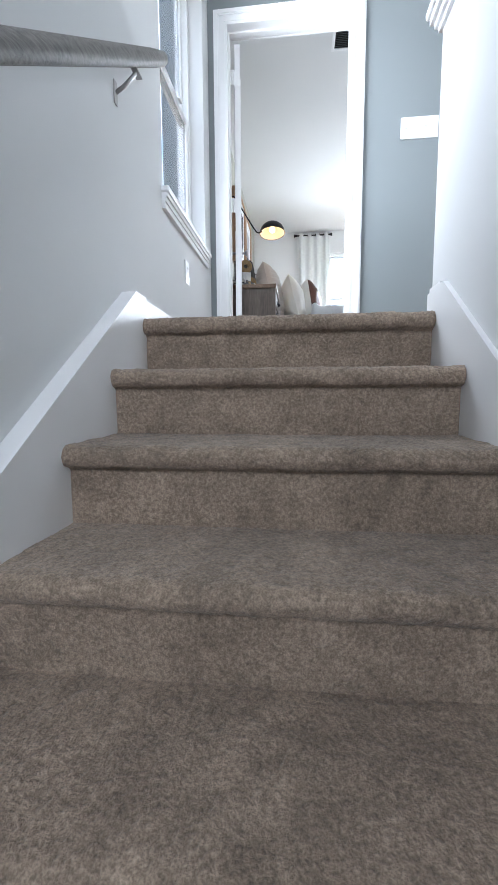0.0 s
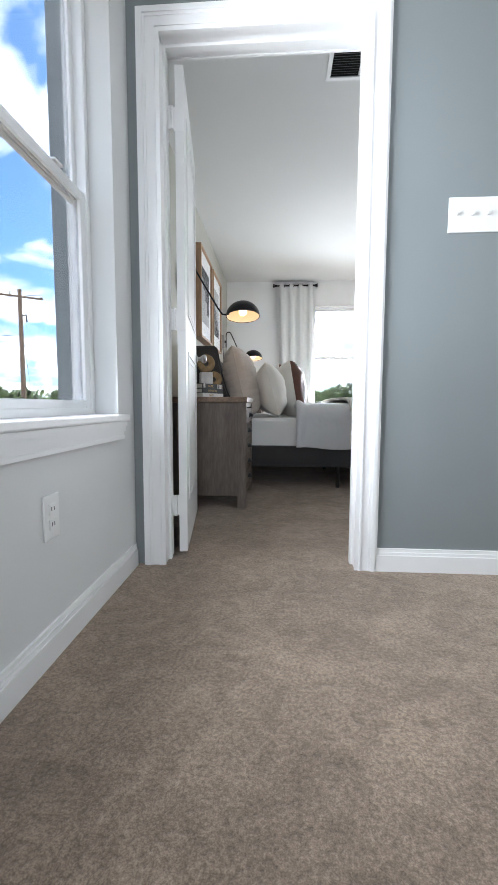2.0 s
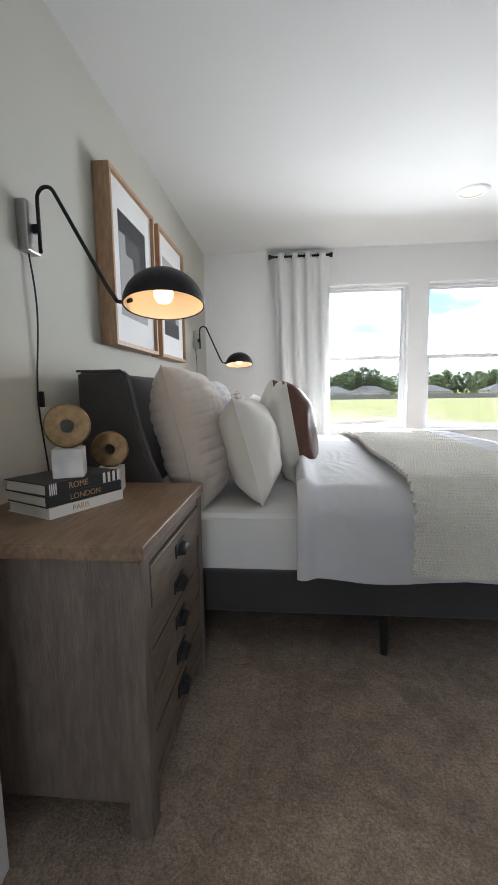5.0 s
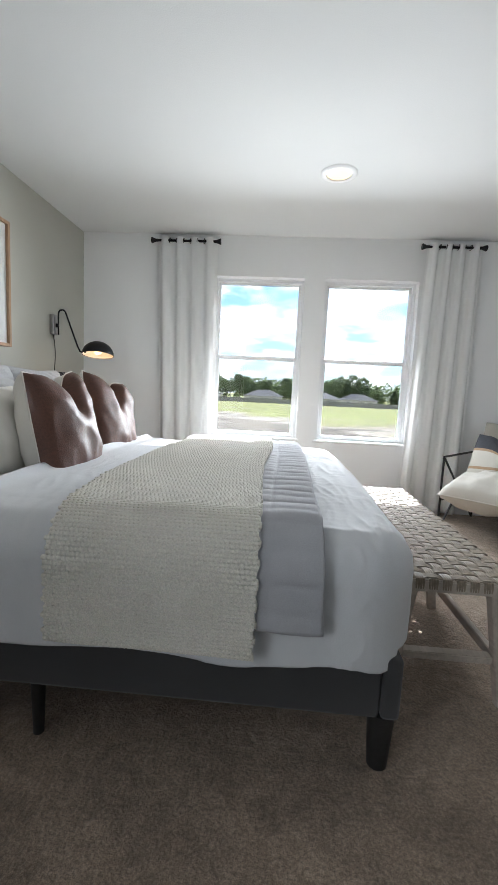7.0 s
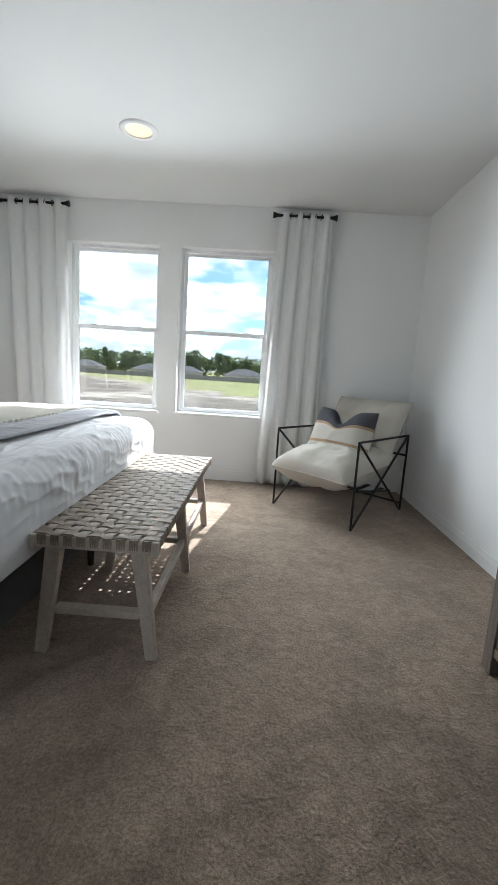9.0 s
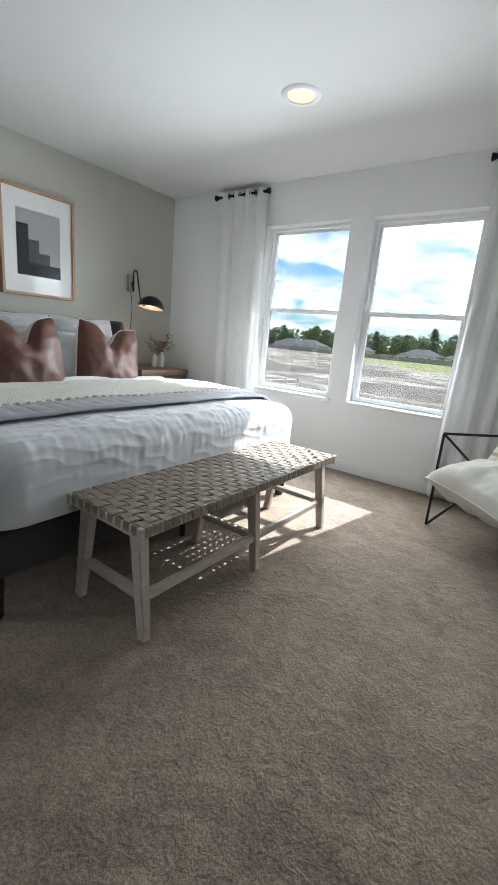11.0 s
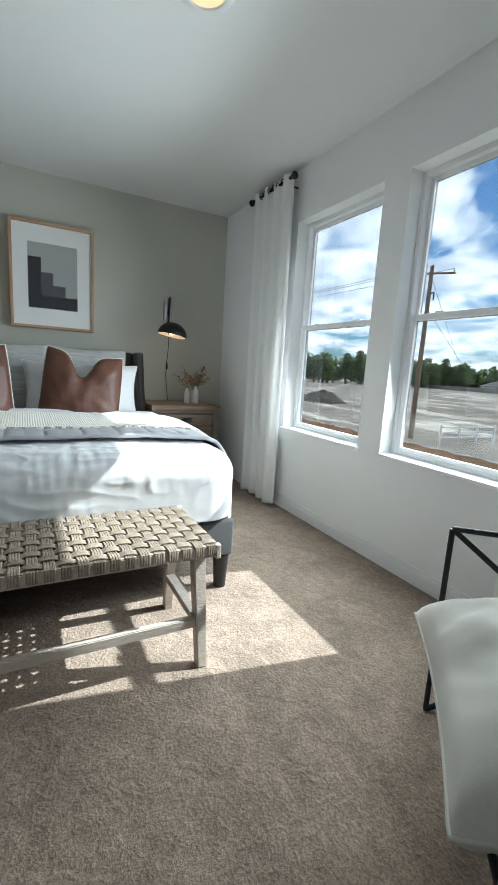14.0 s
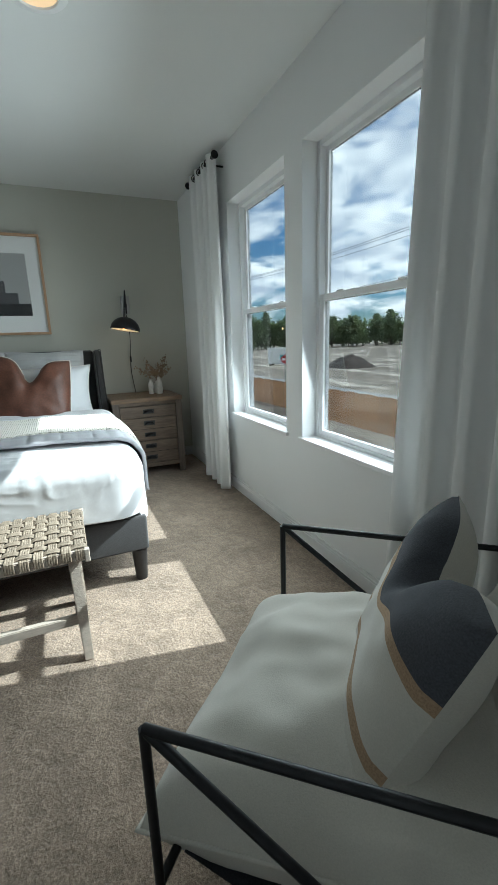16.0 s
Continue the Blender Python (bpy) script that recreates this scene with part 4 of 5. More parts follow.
def ceiling_vent(x0, y0, x1, y1):
    v = thing("ceiling_vent", "white return-air ceiling grille with dark slats", "vent")
    t, zc = 0.022, CEIL
    bm = bm_box(x0, y0, zc - 0.008, x0 + t, y1, zc)
    bm_box(x1 - t, y0, zc - 0.008, x1, y1, zc, bm)
    bm_box(x0 + t, y0, zc - 0.008, x1 - t, y0 + t, zc, bm)
    bm_box(x0 + t, y1 - t, zc - 0.008, x1 - t, y1, zc, bm)
    xm = (x0 + x1) / 2
    bm_box(xm - 0.006, y0 + t, zc - 0.007, xm + 0.006, y1 - t, zc, bm)
    part("frame", bm, TRIM, v)
    part("backing", bm_box(x0 + t, y0 + t, zc - 0.0015, x1 - t, y1 - t, zc - 0.0005), DARK_GAP, v)
    y = y0 + t + 0.006
    grey = mat("vent_slat_grey", (0.22, 0.23, 0.24), 0.5)
    while y < y1 - t - 0.006:
        bm = bm_box(x0 + t, -0.0065, -0.0006, x1 - t, 0.0065, 0.0006)
        bmesh.ops.transform(bm, matrix=Matrix.Translation((0, y, zc - 0.006)) @ Matrix.Rotation(radians(35), 4, "X"), verts=bm.verts)
        part("slat", bm, grey, v)
        y += 0.0165


ceiling_vent(0.80, 4.36, 1.15, 4.73)


# ---- curtains ----
def curtain(label, x0, x1, b0, b1):
    rod = thing("curtain_rod", "black metal curtain rod with flared ends", "curtain rod", "curtain rods")
    y, z = 8.426, 2.352
    part("pole", bm_tube([(x0 + 0.03, y, z), (x1 - 0.03, y, z)], 0.0105, sides=14), METAL_BLACK, rod, smooth=True, angle=50)
    for x, s in ((x0, 1), (x1, -1)):
        prof = [(0.0, 0.0), (0.024, 0.0), (0.026, 0.004), (0.022, 0.016), (0.013, 0.04), (0.012, 0.06), (0.0, 0.06)]
        bm = bm_lathe(prof, sides=20)
        bmesh.ops.transform(bm, matrix=Matrix.Translation((x, y, z)) @ Matrix.Rotation(radians(90 * s), 4, "Y"), verts=bm.verts)
        part("finial", bm, METAL_BLACK, rod, smooth=True, angle=50)
    for x in (x0 + 0.10, x1 - 0.10):
        part("bracket", bm_tube([(x, NORTH, z - 0.03), (x, y + 0.01, z - 0.03), (x, y, z - 0.012)], 0.006, sides=8), METAL_BLACK, rod)
    c = thing("curtain", label, "curtain", "white curtains")
    cols, rows = 150, 60
    s = np.linspace(0, 1, cols)
    h = np.linspace(0, 1, rows)
    S, H = np.meshgrid(s, h, indexing="xy")
    zz = 0.022 + (z + 0.028 - 0.022) * H
    ease = np.clip((1 - H) * 1.1, 0, 1)
    left = x0 + 0.055 + (b0 - x0 - 0.055) * ease
    right = x1 - 0.030 + (b1 - x1 + 0.030) * ease
    folds = 4
    ph = S * folds * 2 * math.pi
    amp = 0.024 + 0.012 * (1 - H)
    wob = 0.006 * np.sin(H * 2.3 + S * 5)
    X = left + (right - left) * S + 0.4 * wob * (1 - H)
    Y = y - 0.004 + amp * np.tanh(1.5 * np.cos(ph)) / 0.905 * (0.85 + 0.15 * np.sin(S * 17)) + wob * (1 - H)
    p = np.stack((X, Y, zz), -1)
    ob = new("cloth", grid_mesh("cloth", p, CURTAIN))
    ob.parent = c
    sol = ob.modifiers.new("thickness", "SOLIDIFY")
    sol.thickness = 0.002
    for k in range(8):
        f = (k + 0.5) / 8
        xg = x0 + 0.075 + (x1 - x0 - 0.13) * f
        ring = [(xg + 0.003 * math.sin(a), y + 0.021 * math.cos(a), z + 0.021 * math.sin(a)) for a in np.linspace(0, 2 * math.pi, 21)[:-1]]
        part("grommet", bm_tube(ring, 0.0035, sides=6, closed=True), METAL_BLACK, c, "black grommet ring", smooth=True)


curtain("floor-length white grommet curtain gathered beside the window near the bed", 0.472, 1.10, 0.58, 1.10)
curtain("floor-length white grommet curtain gathered beside the window near the armchair", 2.845, 3.385, 2.83, 3.37)


# ---- bench ----
def bench():
    b = thing("bench", "bleached oak bench with a woven taupe strap seat", "bench")
    x0, x1, y0, y1, zt = 2.12, 2.540, 5.895, 7.335, 0.45

    def bar(name, p, q, w, h, taper=1.0):
        p, q = Vector(p), Vector(q)
        d = q - p
        bm = bmesh.new()
        bmesh.ops.create_cube(bm, size=1)
        for v in bm.verts:
            k = taper if v.co.z < 0 else 1.0
            v.co = Vector((v.co.x * w * k, v.co.y * h * k, v.co.z * d.length))
        bmesh.ops.bevel(bm, geom=bm.edges[:], offset=0.003, segments=2, affect="EDGES")
        up = Vector((0, 1, 0)) if abs(d.normalized().y) < 0.9 else Vector((0, 0, 1))
        zax = d.normalized()
        xax = up.cross(zax).normalized()
        yax = zax.cross(xax)
        m = Matrix((xax, yax, zax)).transposed().to_4x4()
        m.translation = (p + q) / 2
        bmesh.ops.transform(bm, matrix=m, verts=bm.verts)
        return part(name, bm, BENCH_WOOD, b)

    ys = (y0 + 0.05, (y0 + y1) / 2, y1 - 0.05)
    for y in ys:
        for x, s in ((x0 + 0.060, -1), (x1 - 0.072, 1)):
            bar("leg", (x + s * 0.054, y + (y - ys[1]) * 0.012, 0.0), (x, y, zt - 0.03), 0.054, 0.044, 0.72)
        bar("cross_stretcher", (x0 + 0.055, y, 0.165), (x1 - 0.065, y, 0.165), 0.026, 0.040)
    for x in (x0 + 0.02, x1 - 0.02):
        bar("seat_rail", (x, y0, zt - 0.022), (x, y1, zt - 0.022), 0.032, 0.04)
    for y in (y0 + 0.018, y1 - 0.018):
        bar("end_rail", (x0 + 0.036, y, zt - 0.022), (x1 - 0.036, y, zt - 0.022), 0.04, 0.036)
    bar("long_stretcher", (x1 - 0.042, ys[0], 0.160), (x1 - 0.042, ys[2], 0.160), 0.026, 0.036)

    for xa, xb in ((x0 - 0.006, x0 + 0.017), (x1 - 0.017, x1 + 0.006)):
        for ya, yb in ((y0 - 0.006, y0 + 0.012), (y1 - 0.012, y1 + 0.006)):
            part("corner_block", bm_box(xa, ya, zt - 0.046, xb, yb, zt + 0.004, bevel=0.003), BENCH_WOOD, b)

    def strap(length, count, phase, along_x, ends):
        """Ribbon that weaves over and under count crossings and turns down at its ends."""
        pts = []
        steps = count * 6
        for i in range(steps + 1):
            f = i / steps
            pts.append((length * (f - 0.5), 0.0034 * math.tanh(2.6 * math.sin(math.pi * (f * count) + phase * math.pi))))
        if ends:
            e = length / 2
            pts = [(-e - 0.002, -0.034), (-e - 0.004, -0.010), (-e - 0.001, 0.001)] + pts + [(e + 0.001, 0.001), (e + 0.004, -0.010), (e + 0.002, -0.034)]
        w = 0.0158
        # four cords side by side, with a groove between each two
        tops = [(q, 0.0020 if abs(abs(q - c) - 0.6) < 0.01 else 0.0006) for c in (-3, -1, 1, 3) for q in (c - 0.98, c - 0.6, c + 0.6, c + 0.98)]
        profile = [(-w, 0)] + [(w * q / 4.1, hh) for q, hh in tops] + [(w, 0), (w * 0.95, -0.0016), (-w * 0.95, -0.0016)]
        bm = bmesh.new()
        rows = []
        for i, (s, h) in enumerate(pts):
            a, c = pts[max(i - 1, 0)], pts[min(i + 1, len(pts) - 1)]
            d = Vector((c[0] - a[0], c[1] - a[1])).normalized()
            nx, nz = -d.y, d.x
            ring = []
            for wv, t in profile:
                q = (s + nx * t, wv, h + nz * t)
                ring.append(bm.verts.new(q if along_x else (q[1], q[0], q[2])))
            rows.append(ring)
        for a, c in zip(rows, rows[1:]):
            for k in range(len(a)):
                j = (k + 1) % len(a)
                bm.faces.new((a[k], a[j], c[j], c[k]))
        bmesh.ops.recalc_face_normals(bm, faces=bm.faces)
        return mesh_of("strap", bm, STRAP, True, 20)

    n_long, n_cross = 9, 32
    pitch_y = (y1 - y0 - 0.008) / n_cross
    pitch_x = (x1 - x0 - 0.024) / n_long
    meshes = [strap(x1 - x0, n_long, ph, True, True) for ph in (0, 1)]
    for i in range(n_cross):
        ob = new("strap", meshes[i % 2])
        ob.parent = b
        ob.location = ((x0 + x1) / 2, y0 + 0.004 + pitch_y * (i + 0.5), zt + 0.002)
    longs = [strap(y1 - y0 - 0.008, n_cross, ph, False, True) for ph in (1, 0)]
    for j in range(n_long):
        ob = new("strap", longs[j % 2])
        ob.parent = b
        ob.location = (x0 + 0.012 + pitch_x * (j + 0.5), (y0 + y1) / 2, zt + 0.002)


bench()


# ---- armchair ----
CHAIR_O = Vector((3.515, 7.370, 0))
CHAIR_A = Vector((-0.515, 0.510, 0))
CHAIR_B = Vector((0.520, 0.585, 0))


def chair_point(a, b, z):
    """a: 0..1 along the front from the near front leg; b: 0..1 from front to back."""
    return CHAIR_O + CHAIR_A * a + CHAIR_B * b + Vector((0, 0, z))


def armchair():
    c = thing("armchair", "black metal rod armchair with crossed side braces", "armchair")
    r = 0.0085
    H = 0.612

    def rod(name, *pts):
        part(name, bm_tube([tuple(p) for p in pts], r, sides=8), METAL_BLACK, c, smooth=True, angle=50)

    for a in (0, 1):
        fb, ft, bb, bt = chair_point(a, 0, 0), chair_point(a, 0, H), chair_point(a, 1, 0), chair_point(a, 1, H)
        rod("front_leg", fb, ft)
        rod("back_leg", bb, bt)
        rod("arm_rail", ft, bt)
        rod("brace", fb, bt)
        rod("brace", ft, bb)
    rod("back_rail", chair_point(0, 1, H - 0.16), chair_point(1, 1, H - 0.16))
    rod("front_rail", chair_point(0, 0, 0.30), chair_point(1, 0, 0.30))
    rod("lower_rail", chair_point(0, 0.98, 0.06), chair_point(1, 0.98, 0.06))
    rod("side_rail", chair_point(0, 0.05, 0.27), chair_point(0, 0.7, 0.20))
    rod("side_rail", chair_point(1, 0.05, 0.27), chair_point(1, 0.7, 0.20))
    for k in range(6):
        a = 0.10 + 0.16 * k
        pts = [chair_point(a, 0.02 + 0.72 * f, 0.30 - 0.11 * math.sin(math.pi * min(f * 1.1, 1) * 0.62) ) for f in np.linspace(0, 1, 9)]
        side = CHAIR_A.normalized() * 0.022
        own = bmesh.new()
        rows = [[own.verts.new(p - side), own.verts.new(p + side)] for p in pts]
        for q, w in zip(rows, rows[1:]):
            own.faces.new((q[0], q[1], w[1], w[0]))
        bmesh.ops.solidify(own, geom=own.faces[:], thickness=0.004)
        part("sling_strap", own, STRIPE_NAVY, c, "dark webbing strap")


armchair()


def chair_matrix(a, b, z, tilt):
    """A cushion in the chair: across the front, facing out, leaning back by tilt degrees."""
    X = CHAIR_A.normalized()
    F = -CHAIR_B.normalized()
    F = (F - X * F.dot(X)).normalized()
    Z = Vector((0, 0, 1))
    t = radians(tilt)
    up = Z * math.cos(t) - F * math.sin(t)
    out = F * math.cos(t) + Z * math.sin(t)
    m = Matrix((-X, up, out)).transposed().to_4x4()
    m.translation = chair_point(a, b, z)
    return m


pillow("seat_cushion", "plump cream canvas seat cushion on the armchair", "cushion", chair_matrix(0.5, 0.38, 0.37, 83), 0.68, 0.74, 0.30, CUSHION, CUSHION, seed=31.0, wrinkle=0.024, pad=0.36, pinch=0.05, res=44)
pillow("back_cushion", "plump cream canvas back cushion on the armchair", "cushion", chair_matrix(0.5, 0.86, 0.60, 30), 0.68, 0.62, 0.22, CUSHION, CUSHION, seed=35.0, wrinkle=0.022, pad=0.36, pinch=0.05, res=44)


def striped_pillow():
    p = thing("lumbar_pillow", "cream woven pillow with charcoal and tan stripes", "pillow")
    w, h, t = 0.58, 0.46, 0.17
    kw = dict(chop=0.12, seed=41.0, wrinkle=0.012, res=61)
    for nm, s in (("front_cover", 1), ("back_cover", -1)):
        pts = pillow_sheet(w, h, t, s, **kw)
        if s < 0:
            pts = pts[::-1]
        me = grid_mesh(nm, pts, CUSHION)
        me.materials.append(STRIPE_NAVY)
        me.materials.append(STRIPE_TAN)
        res = 61
        for i, poly in enumerate(me.polygons):
            v = ((i % (res - 1)) + 0.5) / (res - 1)
            poly.material_index = 0 if s < 0 else 1 if v > 0.70 else 2 if v > 0.645 or 0.30 < v < 0.355 else 0
        ob = new(nm, me)
        ob.parent = p
    p.matrix_world = chair_matrix(0.52, 0.47, 0.575, 24)


striped_pillow()


# ---- things on the nightstands ----
def text_mesh(body, size, depth=0.0006):
    cu = bpy.data.curves.new("lettering", "FONT")
    cu.body, cu.size, cu.extrude, cu.align_x, cu.align_y = body, size, depth, "LEFT", "CENTER"
    ob = bpy.data.objects.new("lettering", cu)
    me = bpy.data.meshes.new_from_object(ob)
    bpy.data.objects.remove(ob)
    bpy.data.curves.remove(cu)
    return me


NS_TOP = 0.71


def book(label, x, y, z, w, d, t, turn, cover, word, stripes=False):
    """Lying book; local x depth (pages), y along the spine, the spine on the +x side."""
    b = thing("book", label, "book", "stacked travel books")
    part("pages", bm_box(-w / 2 + 0.004, -d / 2 + 0.004, 0.003, w / 2 - 0.004, d / 2 - 0.004, t - 0.003), PAPER, b)
    part("cover", bm_box(-w / 2, -d / 2, 0, w / 2, d / 2, 0.003, bevel=0.0008), cover, b)
    part("cover", bm_box(-w / 2, -d / 2, t - 0.003, w / 2, d / 2, t, bevel=0.0008), cover, b)
    part("spine", bm_box(-w / 2, -d / 2 - 0.001, 0, w / 2, -d / 2 + 0.003, t, bevel=0.0008), cover, b)
    me = text_mesh(word, t * 0.74)
    me.materials.append(GOLD)
    tx = new("title", me)
    tx.parent = b
    tx.matrix_local = Matrix.Translation((-w * 0.22, -d / 2 - 0.0012, t / 2)) @ Matrix.Rotation(radians(90), 4, "X")
    if stripes:
        for k in range(4):
            x0 = w * 0.26 + k * 0.018
            part("stripe", bm_box(x0, -d / 2 - 0.0022, 0.001, x0 + 0.009, -d / 2 + 0.002, t - 0.001), BOOK_WHITE, b)
            part("stripe", bm_box(-w * 0.46 + k * 0.006, -d / 2 - 0.0022, 0.001, -w * 0.46 + k * 0.006 + 0.003, -d / 2 + 0.002, t - 0.001), BOOK_WHITE, b)
    b.matrix_world = pose(x, y, z, 0, 0, turn)
    return b


book("white travel book with a gold title, lowest of the stack", 0.023, 5.195, NS_TOP, 0.25, 0.185, 0.030, 65, BOOK_WHITE, "PARIS")
book("black travel book with a gold title, middle of the stack", 0.022, 5.192, NS_TOP + 0.0305, 0.248, 0.18, 0.031, 64, BOOK_BLACK, "LONDON")
book("black and white striped travel book with a gold title", 0.02, 5.185, NS_TOP + 0.062, 0.243, 0.178, 0.032, 66, BOOK_BLACK, "ROME", True)


def ring_sculpture(label, x, y, z, block, r_out, r_in, turn):
    s = thing("ring_sculpture", label, "ornament", "brass ring ornaments")
    part("block", bm_box(-block / 2, -block / 2, 0, block / 2, block / 2, block, bevel=0.002), MARBLE, s, "pale marble block")
    prof = [(r_in, -0.010), (r_out - 0.004, -0.010), (r_out, -0.006), (r_out, 0.006), (r_out - 0.004, 0.010), (r_in, 0.010), (r_in, -0.010)]
    bm = bm_lathe(prof, sides=48, axis="Y")
    bmesh.ops.transform(bm, matrix=Matrix.Translation((0, 0, block + r_out - 0.001)), verts=bm.verts)
    part("ring", bm, BRASS, s, "antique brass ring", smooth=True, angle=40)
    s.matrix_world = pose(x, y, z, 0, 0, turn)


ring_sculpture("brass ring on a marble block standing on books", 0.055, 5.16, NS_TOP + 0.0945, 0.08, 0.062, 0.019, 20)
ring_sculpture("brass ring on a marble block behind the books", 0.075, 5.385, NS_TOP, 0.08, 0.060, 0.018, 14)


def vase_group():
    spots = ((0.05, 8.085, 0.135, 0.024), (0.02, 8.145, 0.115, 0.027), (0.085, 8.155, 0.155, 0.029))
    for i, (x, y, h, r) in enumerate(spots):
        v = thing("bud_vase", "slim white ceramic bud vase holding dried stems", "vase", "bud vases on the nightstand")
        prof = [(0, 0), (r * 0.92, 0), (r, 0.006), (r, h * 0.62), (r * 0.85, h * 0.74), (r * 0.5, h * 0.86), (r * 0.45, h * 0.95), (r * 0.55, h), (r * 0.42, h - 0.003), (r * 0.36, h * 0.9), (0, h * 0.88)]
        part("body", bm_lathe(prof, (x, y, 0.70), 28), CERAMIC, v, smooth=True, angle=50)
        rng = random.Random(70 + i)
        d = thing("dried_stems", "russet dried stems with small seed heads in a vase", "dried flowers", "dried stems")
        for k in range(5):
            a = rng.uniform(0, 2 * math.pi)
            out, up = rng.uniform(0.04, 0.13), rng.uniform(0.08, 0.17)
            if i == 2:
                out, up = out * 1.1, up * 1.15
            base = Vector((x, y, 0.70 + h * 0.9))
            tip = base + Vector((out * math.cos(a), out * math.sin(a), up))
            mid = base.lerp(tip, 0.5) + Vector((0, 0, 0.02))
            part("stem", bm_tube([tuple(base), tuple(mid), tuple(tip)], 0.0014, sides=5), TWIG, d)
            bm = bmesh.new()
            for _ in range(24):
                f = rng.uniform(0.35, 1.05)
                q = base.lerp(tip, f) + Vector((rng.gauss(0, 0.014), rng.gauss(0, 0.014), rng.gauss(0.004, 0.012)))
                bmesh.ops.create_icosphere(bm, subdivisions=1, radius=rng.uniform(0.004, 0.0085), matrix=Matrix.Translation(q))
            tagged(part("seed_heads", bm, SEED, d), kind="stuff")


vase_group()


# ---- hall things ----
def handrail():
    h = thing("handrail", "round grey-stained oak handrail on metal brackets", "handrail")
    slope = RISE / RUN
    y1, z1, x = 2.70, 1.0, HALL_X + 0.065
    pts = [(x, y1 - 3.0 + 3.0 * i / 24, z1 - slope * (3.0 - 3.0 * i / 24)) for i in range(25)]
    rad = [0.027] * 24 + [0.024]
    pts.append((x, y1 + 0.006, z1 + 0.004))
    rad.append(0.018)
    part("rail", bm_tube(pts, rad, sides=20), RAIL_WOOD, h, smooth=True, angle=60)
    for back in (0.30, 1.5, 2.6):
        yb = y1 - back
        zb = z1 - slope * back
        b = part("bracket", bm_tube([(HALL_X + 0.004, yb, zb - 0.10), (HALL_X + 0.03, yb, zb - 0.085), (x, yb + 0.015, zb - 0.04), (x, yb + 0.02, zb - 0.03)], 0.0065, sides=10), NICKEL, h, "brushed nickel bracket", smooth=True)
        part("mount_plate", bm_box(HALL_X, yb - 0.012, zb - 0.135, HALL_X + 0.005, yb + 0.012, zb - 0.065, bevel=0.002), NICKEL, b)
        part("saddle", bm_box(x - 0.01, yb - 0.02, zb - 0.034, x + 0.01, yb + 0.05, zb - 0.029), NICKEL, b)


handrail()


def switch_plate():
    s = thing("light_switch", "white four-gang light switch plate on the landing wall", "light switch")
    x0, x1, z0, z1 = 1.177, 1.400, 1.298, 1.423
    part("plate", bm_box(x0, DOOR_Y - 0.006, z0, x1, DOOR_Y, z1, bevel=0.002), PLATE, s)
    for k in range(4):
        x = x0 + (x1 - x0) * (k + 0.5) / 4
        bm = bm_box(x - 0.005, DOOR_Y - 0.018, (z0 + z1) / 2 - 0.004, x + 0.005, DOOR_Y - 0.005, (z0 + z1) / 2 + 0.012, bevel=0.001)
        part("toggle", bm, PLATE, s)


switch_plate()


def outlet():
    o = thing("wall_outlet", "white duplex wall outlet under the window", "outlet")
    y, z = 3.25, 0.372
    part("plate", bm_box(HALL_X, y - 0.036, z - 0.058, HALL_X + 0.006, y + 0.036, z + 0.058, bevel=0.002), PLATE, o)
    for dz in (-0.02, 0.02):
        soc = part("socket", bm_box(HALL_X + 0.006, y - 0.016, z + dz - 0.014, HALL_X + 0.0085, y + 0.016, z + dz + 0.014, bevel=0.001), PLATE, o)
        for dy in (-0.006, 0.006):
            part("slot", bm_box(HALL_X + 0.0075, y + dy - 0.001, z + dz - 0.004, HALL_X + 0.0092, y + dy + 0.001, z + dz + 0.006), DARK_GAP, soc)


outlet()


